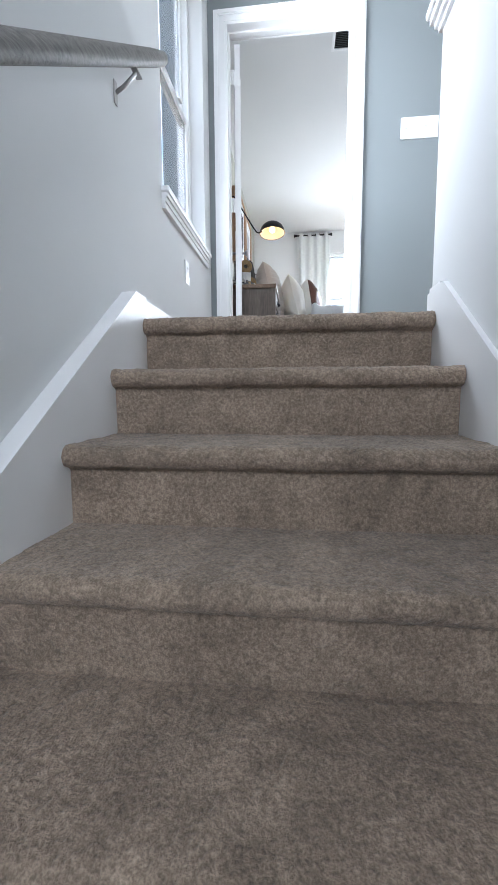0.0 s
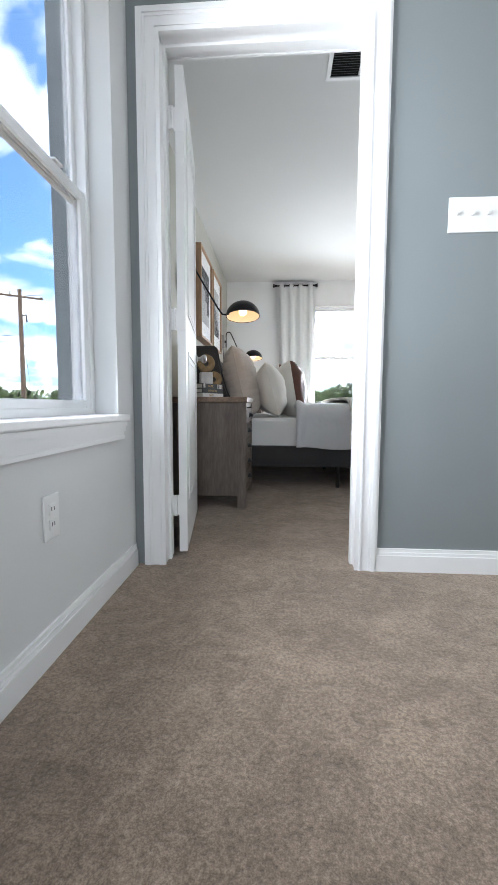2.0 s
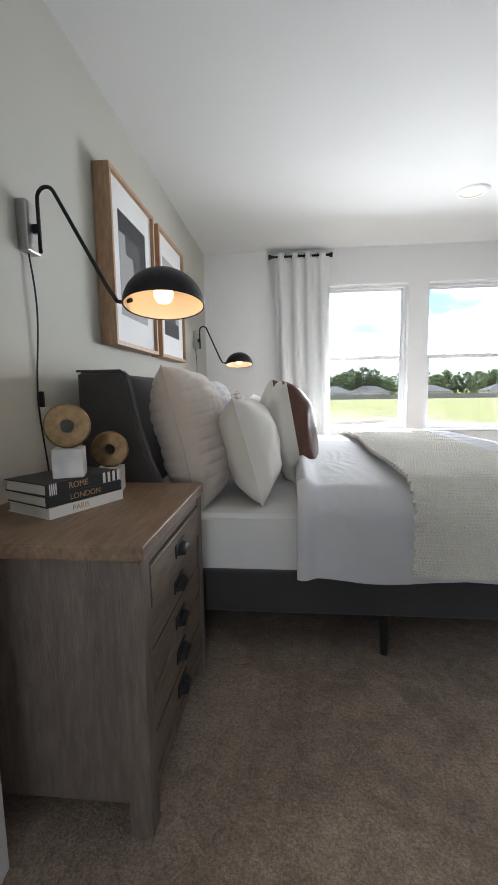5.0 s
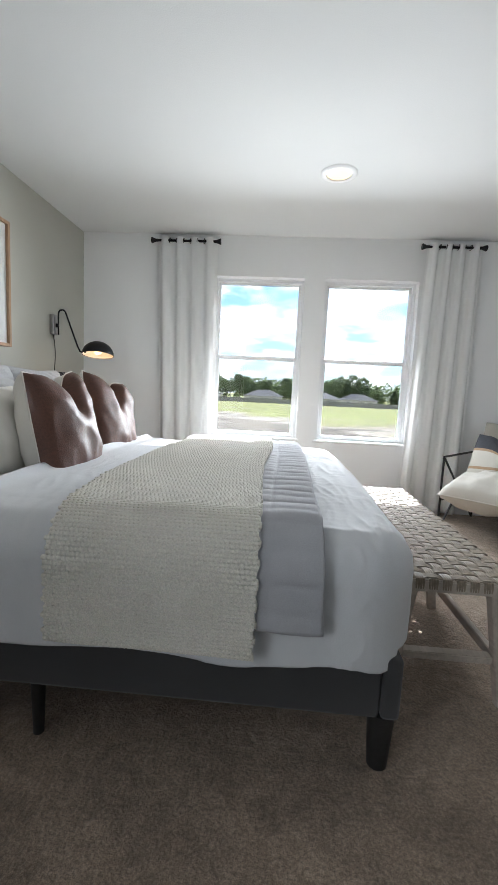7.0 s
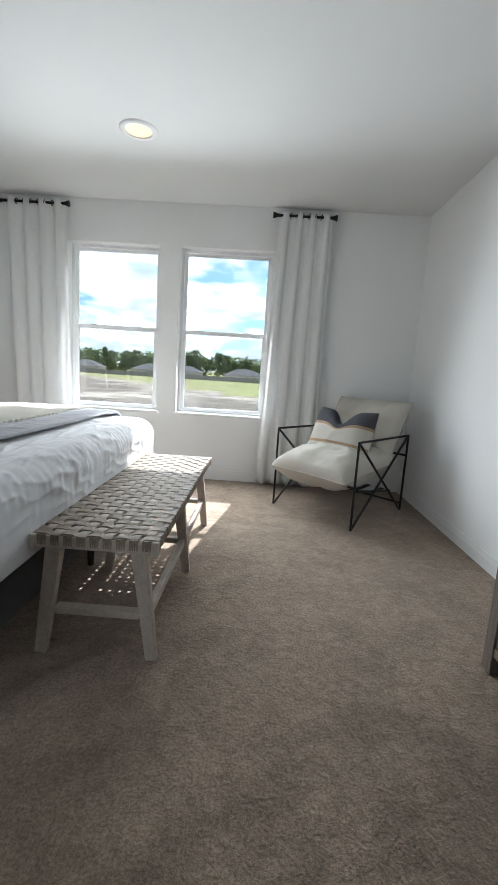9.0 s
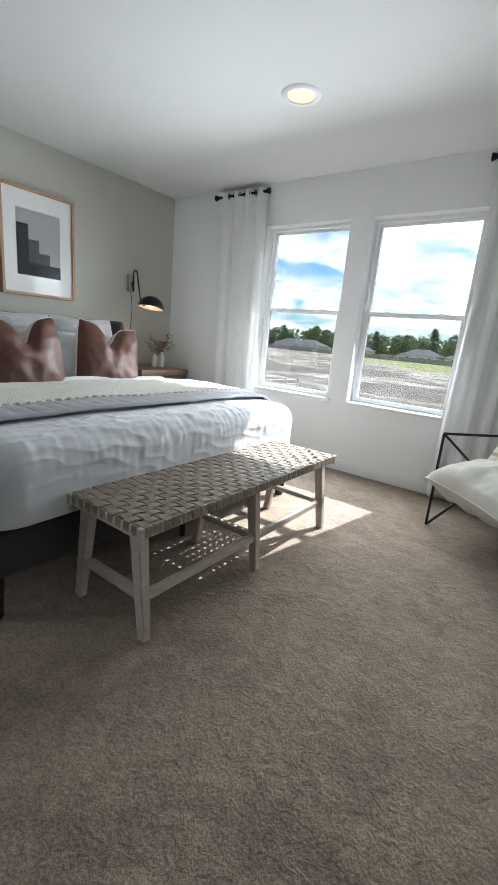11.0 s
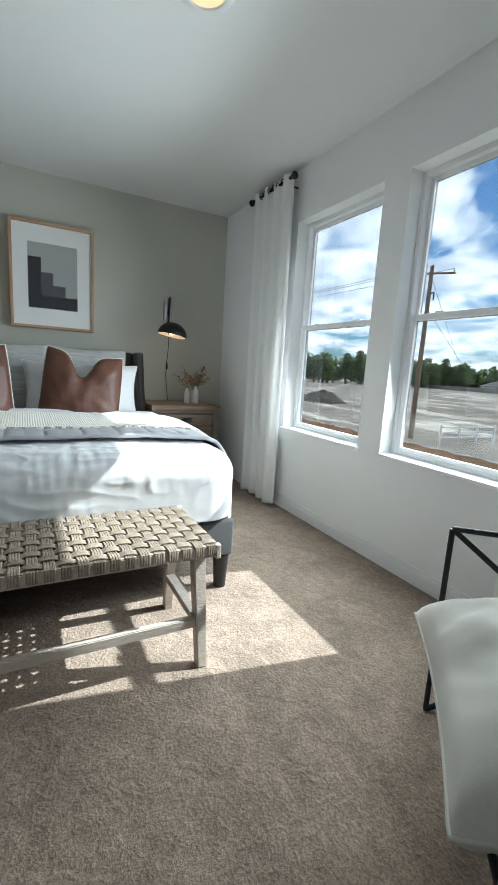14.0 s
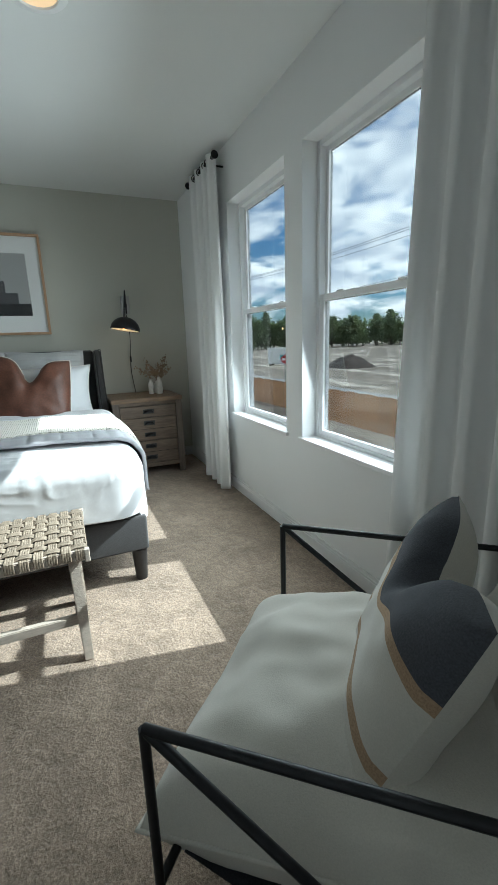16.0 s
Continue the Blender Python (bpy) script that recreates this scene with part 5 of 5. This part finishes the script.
def door_leaf():
    """The panelled door; local x from the hinge to the latch, y thickness."""
    d = thing("door_1", "white panelled interior door standing open into the bedroom", "door", kind="structure")
    w, h, t = 0.755, 2.03, 0.035
    slab = bm_box(0, 0, 0.008, w, t, h)
    part("slab", slab, TRIM, d)
    for z0, z1 in ((0.22, 0.90), (1.06, 1.90)):
        for face in (-1, 1):
            y = 0 if face < 0 else t
            for inset, out in ((0.0, 0.005), (0.028, 0.0025)):
                x0, x1, a, b = 0.115 + inset, w - 0.115 - inset, z0 + inset, z1 - inset
                k = 0.014
                ya, yb = sorted((y, y + face * out))
                bm = bm_box(x0, ya, a, x0 + k, yb, b, bevel=0.001)
                bm_box(x1 - k, ya, a, x1, yb, b, bm, 0.001)
                bm_box(x0 + k, ya, a, x1 - k, yb, a + k, bm, 0.001)
                bm_box(x0 + k, ya, b - k, x1 - k, yb, b, bm, 0.001)
                part("panel_moulding", bm, TRIM, d)
    for face in (-1, 1):
        y = -0.001 if face < 0 else t + 0.001
        prof = [(0.0, 0.0), (0.026, 0.0), (0.026, 0.006), (0.011, 0.010), (0.010, 0.028), (0.020, 0.036), (0.026, 0.048), (0.022, 0.060), (0.0, 0.064)]
        bm = bm_lathe(prof, sides=24)
        bmesh.ops.transform(bm, matrix=Matrix.Translation((w - 0.06, y, 0.93)) @ Matrix.Rotation(radians(-90 * face), 4, "X"), verts=bm.verts)
        part("door_knob", bm, NICKEL, d, "brushed nickel round knob", smooth=True, angle=40)
    for z in (0.22, 1.02, 1.82):
        bm = bm_tube([(-0.012, t + 0.012, z - 0.045), (-0.012, t + 0.012, z + 0.045)], 0.0065, sides=10)
        bm_box(-0.0025, 0.004, z - 0.045, -0.0005, t + 0.006, z + 0.045, bm)
        bm_box(-0.014, t + 0.010, z - 0.045, -0.011, t + 0.034, z + 0.045, bm)
        part("hinge", bm, TRIM, d, "white painted butt hinge")
    # opened a little past square
    d.matrix_world = pose(DOOR_X[0] + 0.064, DOOR_IN + 0.016, 0, 0, 0, 97.5)


door_leaf()


# ---- outdoors ----
GROUND_Z = -3.0


def ground_material():
    m = bpy.data.materials.new("field_sand_and_grass")
    m.use_nodes = True
    nt = m.node_tree
    b = nt.nodes["Principled BSDF"]
    b.inputs["Roughness"].default_value = 0.95
    L, N = nt.links.new, nt.nodes.new
    tc = N("ShaderNodeTexCoord")
    mp = N("ShaderNodeMapping")
    mp.inputs["Scale"].default_value = (0.07, 0.21, 0.1)
    L(tc.outputs["Object"], mp.inputs[0])
    n1 = N("ShaderNodeTexNoise")
    n1.inputs["Scale"].default_value, n1.inputs["Detail"].default_value = 1.0, 7
    L(mp.outputs[0], n1.inputs["Vector"])
    sep = N("ShaderNodeSeparateXYZ")
    L(tc.outputs["Object"], sep.inputs[0])
    # grass lies in the far field, sand near the house and to the west
    ax = N("ShaderNodeMath")
    ax.operation = "MULTIPLY_ADD"
    L(sep.outputs["X"], ax.inputs[0])
    ax.inputs[1].default_value = 1.15
    L(sep.outputs["Y"], ax.inputs[2])
    rg = N("ShaderNodeMapRange")
    rg.inputs["From Min"].default_value, rg.inputs["From Max"].default_value = 66, 92
    rg.inputs["To Min"].default_value, rg.inputs["To Max"].default_value = -0.16, 0.22
    L(ax.outputs[0], rg.inputs["Value"])
    add = N("ShaderNodeMath")
    L(n1.outputs["Fac"], add.inputs[0])
    L(rg.outputs[0], add.inputs[1])
    ramp = N("ShaderNodeValToRGB")
    e = ramp.color_ramp.elements
    e[0].position, e[0].color = 0.36, (0.24, 0.20, 0.155, 1)
    e[1].position, e[1].color = 0.70, (0.36, 0.37, 0.13, 1)
    for pos, col in ((0.45, (0.62, 0.55, 0.45, 1)), (0.52, (0.46, 0.39, 0.30, 1)), (0.58, (0.36, 0.33, 0.16, 1))):
        q = e.new(pos)
        q.color = col
    L(add.outputs[0], ramp.inputs[0])
    n2 = N("ShaderNodeTexNoise")
    n2.inputs["Scale"].default_value, n2.inputs["Detail"].default_value = 0.55, 12
    L(tc.outputs["Object"], n2.inputs["Vector"])
    mr = N("ShaderNodeMapRange")
    mr.inputs["From Min"].default_value, mr.inputs["From Max"].default_value = 0.3, 0.7
    mr.inputs["To Min"].default_value, mr.inputs["To Max"].default_value = 0.68, 1.32
    L(n2.outputs["Fac"], mr.inputs["Value"])
    v = N("ShaderNodeVectorMath")
    v.operation = "SCALE"
    L(ramp.outputs[0], v.inputs[0])
    L(mr.outputs[0], v.inputs["Scale"])
    L(v.outputs[0], b.inputs["Base Color"])
    return m


def ground():
    xs = np.concatenate((np.linspace(-1500, -160, 12), np.linspace(-150, 110, 120), np.linspace(120, 1500, 12)))
    ys = np.concatenate((np.linspace(-900, -20, 10), np.linspace(-10, 130, 90), np.linspace(140, 1800, 14)))
    X, Y = np.meshgrid(xs, ys, indexing="ij")
    p = np.stack((X, Y, np.full_like(X, GROUND_Z)), -1)
    near = (np.abs(X + 20) < 130) & (Y > 22) & (Y < 130)
    p[..., 2] += np.where(near, 0.22 * noise_field(p, 0.16) + 0.10 * noise_field(p, 0.5), 0) - np.where(near, 0.1, 0)
    ob = new("ground", grid_mesh("ground", p, ground_material()))
    tagged(ob, "sandy building plot turning into rough grass", "ground", kind="structure")


ground()
ROAD = mat("pale_concrete_road", (0.34, 0.335, 0.32), 0.9, grain=0.1, grain_scale=3, stain=0.1, stain_scale=0.3)
road = solid("road", bm_box(-160, 23.5, GROUND_Z - 0.1, 60, 28.5, GROUND_Z + 0.06), ROAD, "pale concrete street past the plot", "road")

FENCE_WOOD = mat("cedar_fence", (0.40, 0.22, 0.11), 0.8, grain=0.3, grain_scale=9, random_value=0.16, stretch=(4, 4, 0.5))


def fence():
    f = thing("fence", "new cedar board fence around the yard", "fence")
    me = mesh_of("board", bm_box(-0.068, -0.009, 0, 0.068, 0.009, 1.62, bevel=0.004), FENCE_WOOD)
    x = -32.0
    while x < -3.0:
        ob = new("board", me)
        ob.parent = f
        ob.location = (x, 19.8, GROUND_Z + 0.02 * math.sin(x * 5))
        x += 0.143
    for z in (0.25, 0.8, 1.38):
        part("rail", bm_box(-32, 19.812, GROUND_Z + z, -3, 19.85, GROUND_Z + z + 0.085), FENCE_WOOD, f)


fence()

POLE_WOOD = mat("weathered_pole_wood", (0.19, 0.135, 0.095), 0.9, grain=0.3, grain_scale=4, stretch=(5, 5, 0.3))
WIRE = mat("grey_wire", (0.05, 0.05, 0.055), 0.6)


def utility_pole():
    p = thing("utility_pole", "tall weathered wooden utility pole with a crossarm", "utility pole")
    x, y = -17.7, 31.7
    part("pole", bm_tube([(x, y, GROUND_Z - 0.2), (x, y, 2.5), (x, y, 8.75)], [0.19, 0.165, 0.13], sides=14), POLE_WOOD, p, smooth=True, angle=50)
    arm = Vector((0.78, 0.62, 0)).normalized()
    c = Vector((x, y, 8.25))
    part("crossarm", bm_tube([tuple(c - arm * 1.5), tuple(c + arm * 1.5)], 0.075, sides=4), POLE_WOOD, p)
    for k in (-1.4, -0.6, 1.4):
        q = c + arm * k
        part("insulator", bm_lathe([(0, 0), (0.07, 0), (0.09, 0.06), (0.05, 0.12), (0.06, 0.2), (0, 0.24)], (q.x, q.y, q.z + 0.07), 10), PLATE, p)
    part("transformer_arm", bm_tube([(x, y, 6.9), (x + 0.5, y - 0.1, 6.95)], 0.05, sides=8), WIRE, p)
    part("fuse", bm_lathe([(0, 0), (0.06, 0), (0.05, 0.35), (0.02, 0.5), (0, 0.5)], (x + 0.5, y - 0.1, 6.45), 10), WIRE, p)
    far = Vector((-62.0, 22.0, 8.6))
    for i, k in enumerate((-1.4, -0.6, 1.4, None)):
        a = c + arm * k + Vector((0, 0, 0.3)) if k is not None else Vector((x, y, 5.6))
        b = far + arm * (k or 0) + (Vector((0, 0, 0)) if k is not None else Vector((0, 0, -2.8)))
        pts = [tuple(a.lerp(b, s) - Vector((0, 0, 1.1 * 4 * s * (1 - s)))) for s in np.linspace(0, 1, 17)]
        part("wire", bm_tube(pts, 0.017, sides=4), WIRE, p)


utility_pole()

SIGN_RED = mat("red_sign_paint", (0.42, 0.02, 0.02), 0.5)
SIGN_WHITE = mat("white_sign_paint", (0.72, 0.72, 0.70), 0.5, grain=0.05)
SIGN_BLUE = mat("blue_sign_panel", (0.03, 0.10, 0.30), 0.5)
SIGN_TEAL = mat("teal_sign_panel", (0.05, 0.28, 0.27), 0.5)
DARK_STONE = mat("dark_stone", (0.13, 0.135, 0.145), 0.85, grain=0.25, grain_scale=9, random_value=0.3, bump=0.5, bump_scale=30)


def guy_wires():
    """Two stays from the pole to the ground, with an anchor rod at each foot."""
    for top, foot in (((-17.6, 31.7, 7.9), (-63.8, 104.3)), ((-17.6, 31.7, 5.8), (-61.8, 107.3))):
        g = thing("guy_wire", "thin steel guy wire anchored in the ground", "guy wire", "stays of the utility pole")
        a, b = Vector(top), Vector((foot[0], foot[1], GROUND_Z))
        part("wire", bm_tube([tuple(a), tuple(b)], 0.016, sides=5), WIRE, g)
        part("anchor", bm_tube([tuple(b), tuple(b.lerp(a, 0.03))], 0.03, sides=6), WIRE, g)


guy_wires()


def road_sign(x, y, turn):
    s = thing("road_sign", "red octagonal road sign on a thin metal post", "road sign")
    part("post", bm_tube([(0, 0, 0), (0, 0, 2.75)], 0.035, sides=8), NICKEL, s)
    octagon = [(0.38 * math.cos(radians(22.5 + 45 * k)), 0.38 * math.sin(radians(22.5 + 45 * k))) for k in range(8)]
    upright = Matrix(((1, 0, 0, 0), (0, 0, -1, -0.045), (0, 1, 0, 2.4), (0, 0, 0, 1)))
    part("plate", bm_prism(octagon, 0.012, upright), SIGN_RED, s)
    part("lettering_bar", bm_box(-0.25, -0.068, 2.31, 0.25, -0.058, 2.49), SIGN_WHITE, s)
    s.matrix_world = pose(x, y, GROUND_Z, 0, 0, turn)


road_sign(-29.5, 25.7, 55)


def storage_container(x, y, turn):
    s = thing("storage_container", "pale storage container with a blue and a teal panel", "container")
    part("body", bm_box(-2.4, 0.0, 0.25, 2.4, 2.3, 2.75, bevel=0.03), SIGN_WHITE, s)
    for k in range(13):
        px = -2.28 + 0.38 * k
        part("rib", bm_box(px - 0.05, -0.035, 0.35, px + 0.05, -0.001, 2.65, bevel=0.01), SIGN_WHITE, s)
    part("panel", bm_box(0.75, -0.06, 2.05, 2.1, -0.037, 2.62), SIGN_BLUE, s, "blue panel")
    part("panel", bm_box(-0.4, -0.06, 1.05, 2.1, -0.037, 1.65), SIGN_TEAL, s, "teal panel")
    for px in (-2.1, 2.1):
        part("skid", bm_box(px - 0.12, 0.05, 0, px + 0.12, 2.25, 0.25), POLE_WOOD, s)
    s.matrix_world = pose(x, y, GROUND_Z, 0, 0, turn)


storage_container(-57.0, 40.3, 48)


def rail_fence(x0, y0, x1, y1, count):
    f = thing("rail_fence", "low white three-rail fence on the plot", "fence")
    a, b = Vector((x0, y0, GROUND_Z)), Vector((x1, y1, GROUND_Z))
    for k in range(count):
        q = a.lerp(b, k / (count - 1))
        part("post", bm_box(q.x - 0.06, q.y - 0.06, GROUND_Z - 0.1, q.x + 0.06, q.y + 0.06, GROUND_Z + 1.15, bevel=0.01), SIGN_WHITE, f)
    for z in (0.3, 0.65, 1.0):
        part("rail", bm_tube([tuple(a + Vector((0, 0, z))), tuple(b + Vector((0, 0, z)))], 0.045, sides=4), SIGN_WHITE, f)


rail_fence(-15.0, 31.4, -14.6, 36.6, 4)


def fence_pillar(x, y):
    """Stacked dark stone blocks with a wider cap."""
    c = thing("fence_pillar", "dark grey stacked-stone fence pillar with a flat cap", "pillar")
    part("core", bm_box(-0.30, -0.30, 0, 0.30, 0.30, 1.98), DARK_STONE, c)
    block = mesh_of("block", bm_box(-0.155, -0.335, 0, 0.155, 0.335, 0.155, bevel=0.012), DARK_STONE)
    for row in range(12):
        for k in (-1, 1):
            ob = new("block", block)
            ob.parent = c
            ob.matrix_local = pose(k * 0.165, 0, 0.01 + row * 0.164) if row % 2 else pose(0, k * 0.165, 0.01 + row * 0.164, 0, 0, 90)
    part("cap", bm_box(-0.40, -0.40, 1.98, 0.40, 0.40, 2.07, bevel=0.02), ROAD, c, "pale concrete cap")
    c.matrix_world = pose(x, y, GROUND_Z)


fence_pillar(-16.2, 19.8)

ROOF = mat("grey_shingles", (0.17, 0.165, 0.165), 0.9, grain=0.2, grain_scale=2, random_value=0.15)
SIDING = mat("pale_house_wall", (0.50, 0.48, 0.45), 0.85, grain=0.05, grain_scale=1, random_value=0.15)
DARK_PANE = mat("dark_house_pane", (0.03, 0.035, 0.04), 0.15)
BLOCK_WALL = mat("grey_fence_wall", (0.22, 0.21, 0.195), 0.9, grain=0.12, grain_scale=1)


def house(x, y, w, d, turn):
    h = thing("house", "distant low house with a grey hipped roof", "house", "houses beyond the field")
    part("wall", bm_box(-w / 2, -d / 2, 0, w / 2, d / 2, 2.9), SIDING, h)
    bm = bmesh.new()
    o, r = 0.5, 4.9
    lo = [bm.verts.new(q) for q in ((-w / 2 - o, -d / 2 - o, 2.85), (w / 2 + o, -d / 2 - o, 2.85), (w / 2 + o, d / 2 + o, 2.85), (-w / 2 - o, d / 2 + o, 2.85))]
    k = max((w - d) / 2, 0.5)
    hi = [bm.verts.new((-k, 0, r + 0.8)), bm.verts.new((k, 0, r + 0.8))]
    bm.faces.new((lo[0], lo[1], hi[1], hi[0]))
    bm.faces.new((lo[2], lo[3], hi[0], hi[1]))
    bm.faces.new((lo[1], lo[2], hi[1]))
    bm.faces.new((lo[3], lo[0], hi[0]))
    bm.faces.new(lo[::-1])
    part("roof", bm, ROOF, h)
    for wx in (-w * 0.28, 0.1 * w, w * 0.32):
        g = part("window", bm_box(wx - 0.7, -d / 2 - 0.06, 0.9, wx + 0.7, -d / 2 + 0.02, 2.2), SIDING, h)
        part("pane", bm_box(wx - 0.6, -d / 2 - 0.09, 1.0, wx + 0.6, -d / 2 - 0.05, 2.1), DARK_PANE, g)
    h.matrix_world = pose(x, y, GROUND_Z, 0, 0, turn)


for i in range(13):
    house(-150 + 24.0 * i + 4 * math.sin(i * 2.1), 205 + 7 * math.sin(i * 1.7), 15 + 2 * math.sin(i * 3.3), 11, (7 * i) % 13 - 6)
solid("far_wall", bm_box(-165, 186, GROUND_Z, 160, 186.3, GROUND_Z + 1.9), BLOCK_WALL, "long grey fence wall in front of the houses", "fence", "thing")
DIRT = mat("dark_soil", (0.075, 0.06, 0.05), 0.95, grain=0.3, grain_scale=2, bump=0.8, bump_scale=4)


def dirt_mound(x, y, r, h):
    g = np.linspace(-1, 1, 30)
    U, V = np.meshgrid(g, g, indexing="ij")
    p = np.stack((x + U * r, y + V * r, np.zeros_like(U)), -1)
    d = np.clip(1 - np.hypot(U, V), 0, 1)
    p[..., 2] = GROUND_Z - 0.15 + h * d ** 0.8 * (1 + 0.35 * noise_field(p, 0.8))
    ob = new("dirt_mound", grid_mesh("dirt_mound", p, DIRT))
    tagged(ob, "heap of dark soil on the building plot", "dirt heap")


dirt_mound(-47, 46, 3.6, 2.0)

BARK = mat("bark", (0.10, 0.075, 0.055), 0.95, grain=0.3, grain_scale=3)
LEAF = mat("tree_foliage", (0.12, 0.15, 0.085), 0.85, grain=0.4, grain_scale=1.2, stain=0.25, stain_scale=0.35, random_value=0.35)
leaf_nodes = LEAF.node_tree
leaf_glow, leaf_mix = leaf_nodes.nodes.new("ShaderNodeBsdfTranslucent"), leaf_nodes.nodes.new("ShaderNodeMixShader")
leaf_glow.inputs[0].default_value = (0.26, 0.33, 0.14, 1)
leaf_mix.inputs[0].default_value = 0.45
leaf_nodes.links.new(leaf_nodes.nodes["Principled BSDF"].outputs[0], leaf_mix.inputs[1])
leaf_nodes.links.new(leaf_glow.outputs[0], leaf_mix.inputs[2])
leaf_nodes.links.new(leaf_mix.outputs[0], leaf_nodes.nodes["Material Output"].inputs[0])


def tree_model(seed, height, spread, pine):
    rng = random.Random(seed)
    t = thing("tree", "tall pine with an open dark green crown" if pine else "broad leafy green tree", "tree", "trees beyond the field")
    pts, rad = [], []
    for i in range(6):
        f = i / 5
        pts.append((rng.uniform(-0.15, 0.15) * f * 2, rng.uniform(-0.15, 0.15) * f * 2, height * 0.92 * f))
        rad.append(0.22 * (1 - f) + 0.03)
    bm = bm_tube(pts, rad, sides=7)
    for _ in range(9):
        f = rng.uniform(0.4 if pine else 0.25, 0.9)
        a = rng.uniform(0, 6.28)
        r = spread * (1.1 - f) * 0.8
        b0 = Vector((0, 0, height * f * 0.92))
        bm_tube([tuple(b0), tuple(b0 + Vector((r * math.cos(a), r * math.sin(a), 0.6)))], [0.07, 0.02], bm, 5)
    part("trunk", bm, BARK, t)
    verts, faces = [], []
    clumps = 56 if pine else 85
    for _ in range(clumps):
        f = rng.uniform(0.42, 1.0) if pine else rng.uniform(0.18, 1.0)
        env = (1.15 - f) if pine else math.sin(math.pi * min(1, 0.15 + 0.8 * f)) ** 0.7
        a, r = rng.uniform(0, 6.28), spread * env * rng.uniform(0.3, 1.0)
        c = Vector((r * math.cos(a), r * math.sin(a), height * f))
        size = rng.uniform(0.5, 1.1)
        for _ in range(16):
            q = c + Vector((rng.gauss(0, size * 0.55), rng.gauss(0, size * 0.55), rng.gauss(0, size * 0.36)))
            n = Vector((rng.gauss(0, 1), rng.gauss(0, 1), rng.gauss(0.4, 1))).normalized()
            e = n.orthogonal().normalized() * rng.uniform(0.22, 0.46)
            g = n.cross(e) * rng.uniform(0.6, 1.0)
            k = len(verts)
            verts += [q - e, q + g * 0.7, q + e, q - g * 0.8]
            faces.append((k, k + 1, k + 2, k + 3))
    me = bpy.data.meshes.new("crown")
    me.from_pydata([tuple(v) for v in verts], [], faces)
    me.materials.append(LEAF)
    cr = new("crown", me)
    cr.parent = t
    return t


def woods():
    models = [tree_model(1, 10.0, 3.0, True), tree_model(2, 8.5, 3.4, False), tree_model(3, 10.0, 3.6, False), tree_model(4, 11.0, 2.9, True), tree_model(5, 7.0, 3.2, False)]
    rng = random.Random(9)
    spots = []
    for i in range(120):
        x = -150 + i * 2.5 + rng.uniform(-1, 1)
        spots.append((x, 222 + rng.uniform(-6, 26)))
    for i in range(110):
        f = i / 109
        spots.append((-160 + 20 * f + rng.uniform(-6, 2), 50 + 165 * f + rng.uniform(-3, 8)))
    for i in range(40):
        spots.append((-190 - rng.uniform(0, 12) + i * 1.6, 36 + i * 0.7 + rng.uniform(-3, 6)))
    used = set()
    for x, y in spots:
        k = rng.choice((1, 2, 2, 4, 1, 4, 2, 1, 4, 0, 2, 3)) 
        s = rng.uniform(0.95, 1.4)
        m = pose(x, y, GROUND_Z, 0, 0, rng.uniform(0, 360)) @ Matrix.Diagonal((s, s, s * rng.uniform(0.9, 1.1), 1))
        if k not in used:
            used.add(k)
            models[k].matrix_world = m
        else:
            c = copy_thing(models[k], m)
            c.matrix_world = m


woods()


def far_woods():
    """The closed edge of the woods behind the single trees."""
    rng = random.Random(12)
    verts, faces = [], []
    for i in range(9000):
        f = rng.random()
        if f < 0.55:
            x, y = rng.uniform(-170, 190), rng.uniform(236, 256)
        else:
            g = rng.random()
            x, y = -176 + 16 * g + rng.uniform(-10, 0), 10 + 230 * g + rng.uniform(0, 10)
        top = 11.5 + 2.6 * noise.noise(Vector((x * 0.09, y * 0.09, 1.0)))
        q = Vector((x, y, GROUND_Z + top * rng.random() ** 0.7))
        n = Vector((rng.gauss(0, 1), rng.gauss(-0.5, 1), rng.gauss(0.4, 1))).normalized()
        e = n.orthogonal().normalized() * rng.uniform(0.7, 1.5)
        g2 = n.cross(e) * rng.uniform(0.6, 1.0)
        k = len(verts)
        verts += [tuple(q - e), tuple(q + g2 * 0.7), tuple(q + e), tuple(q - g2 * 0.8)]
        faces.append((k, k + 1, k + 2, k + 3))
    me = bpy.data.meshes.new("far_woods")
    me.from_pydata(verts, [], faces)
    me.materials.append(LEAF)
    tagged(new("far_woods", me), "dense dark green edge of the woods", "woods", kind="stuff")


far_woods()
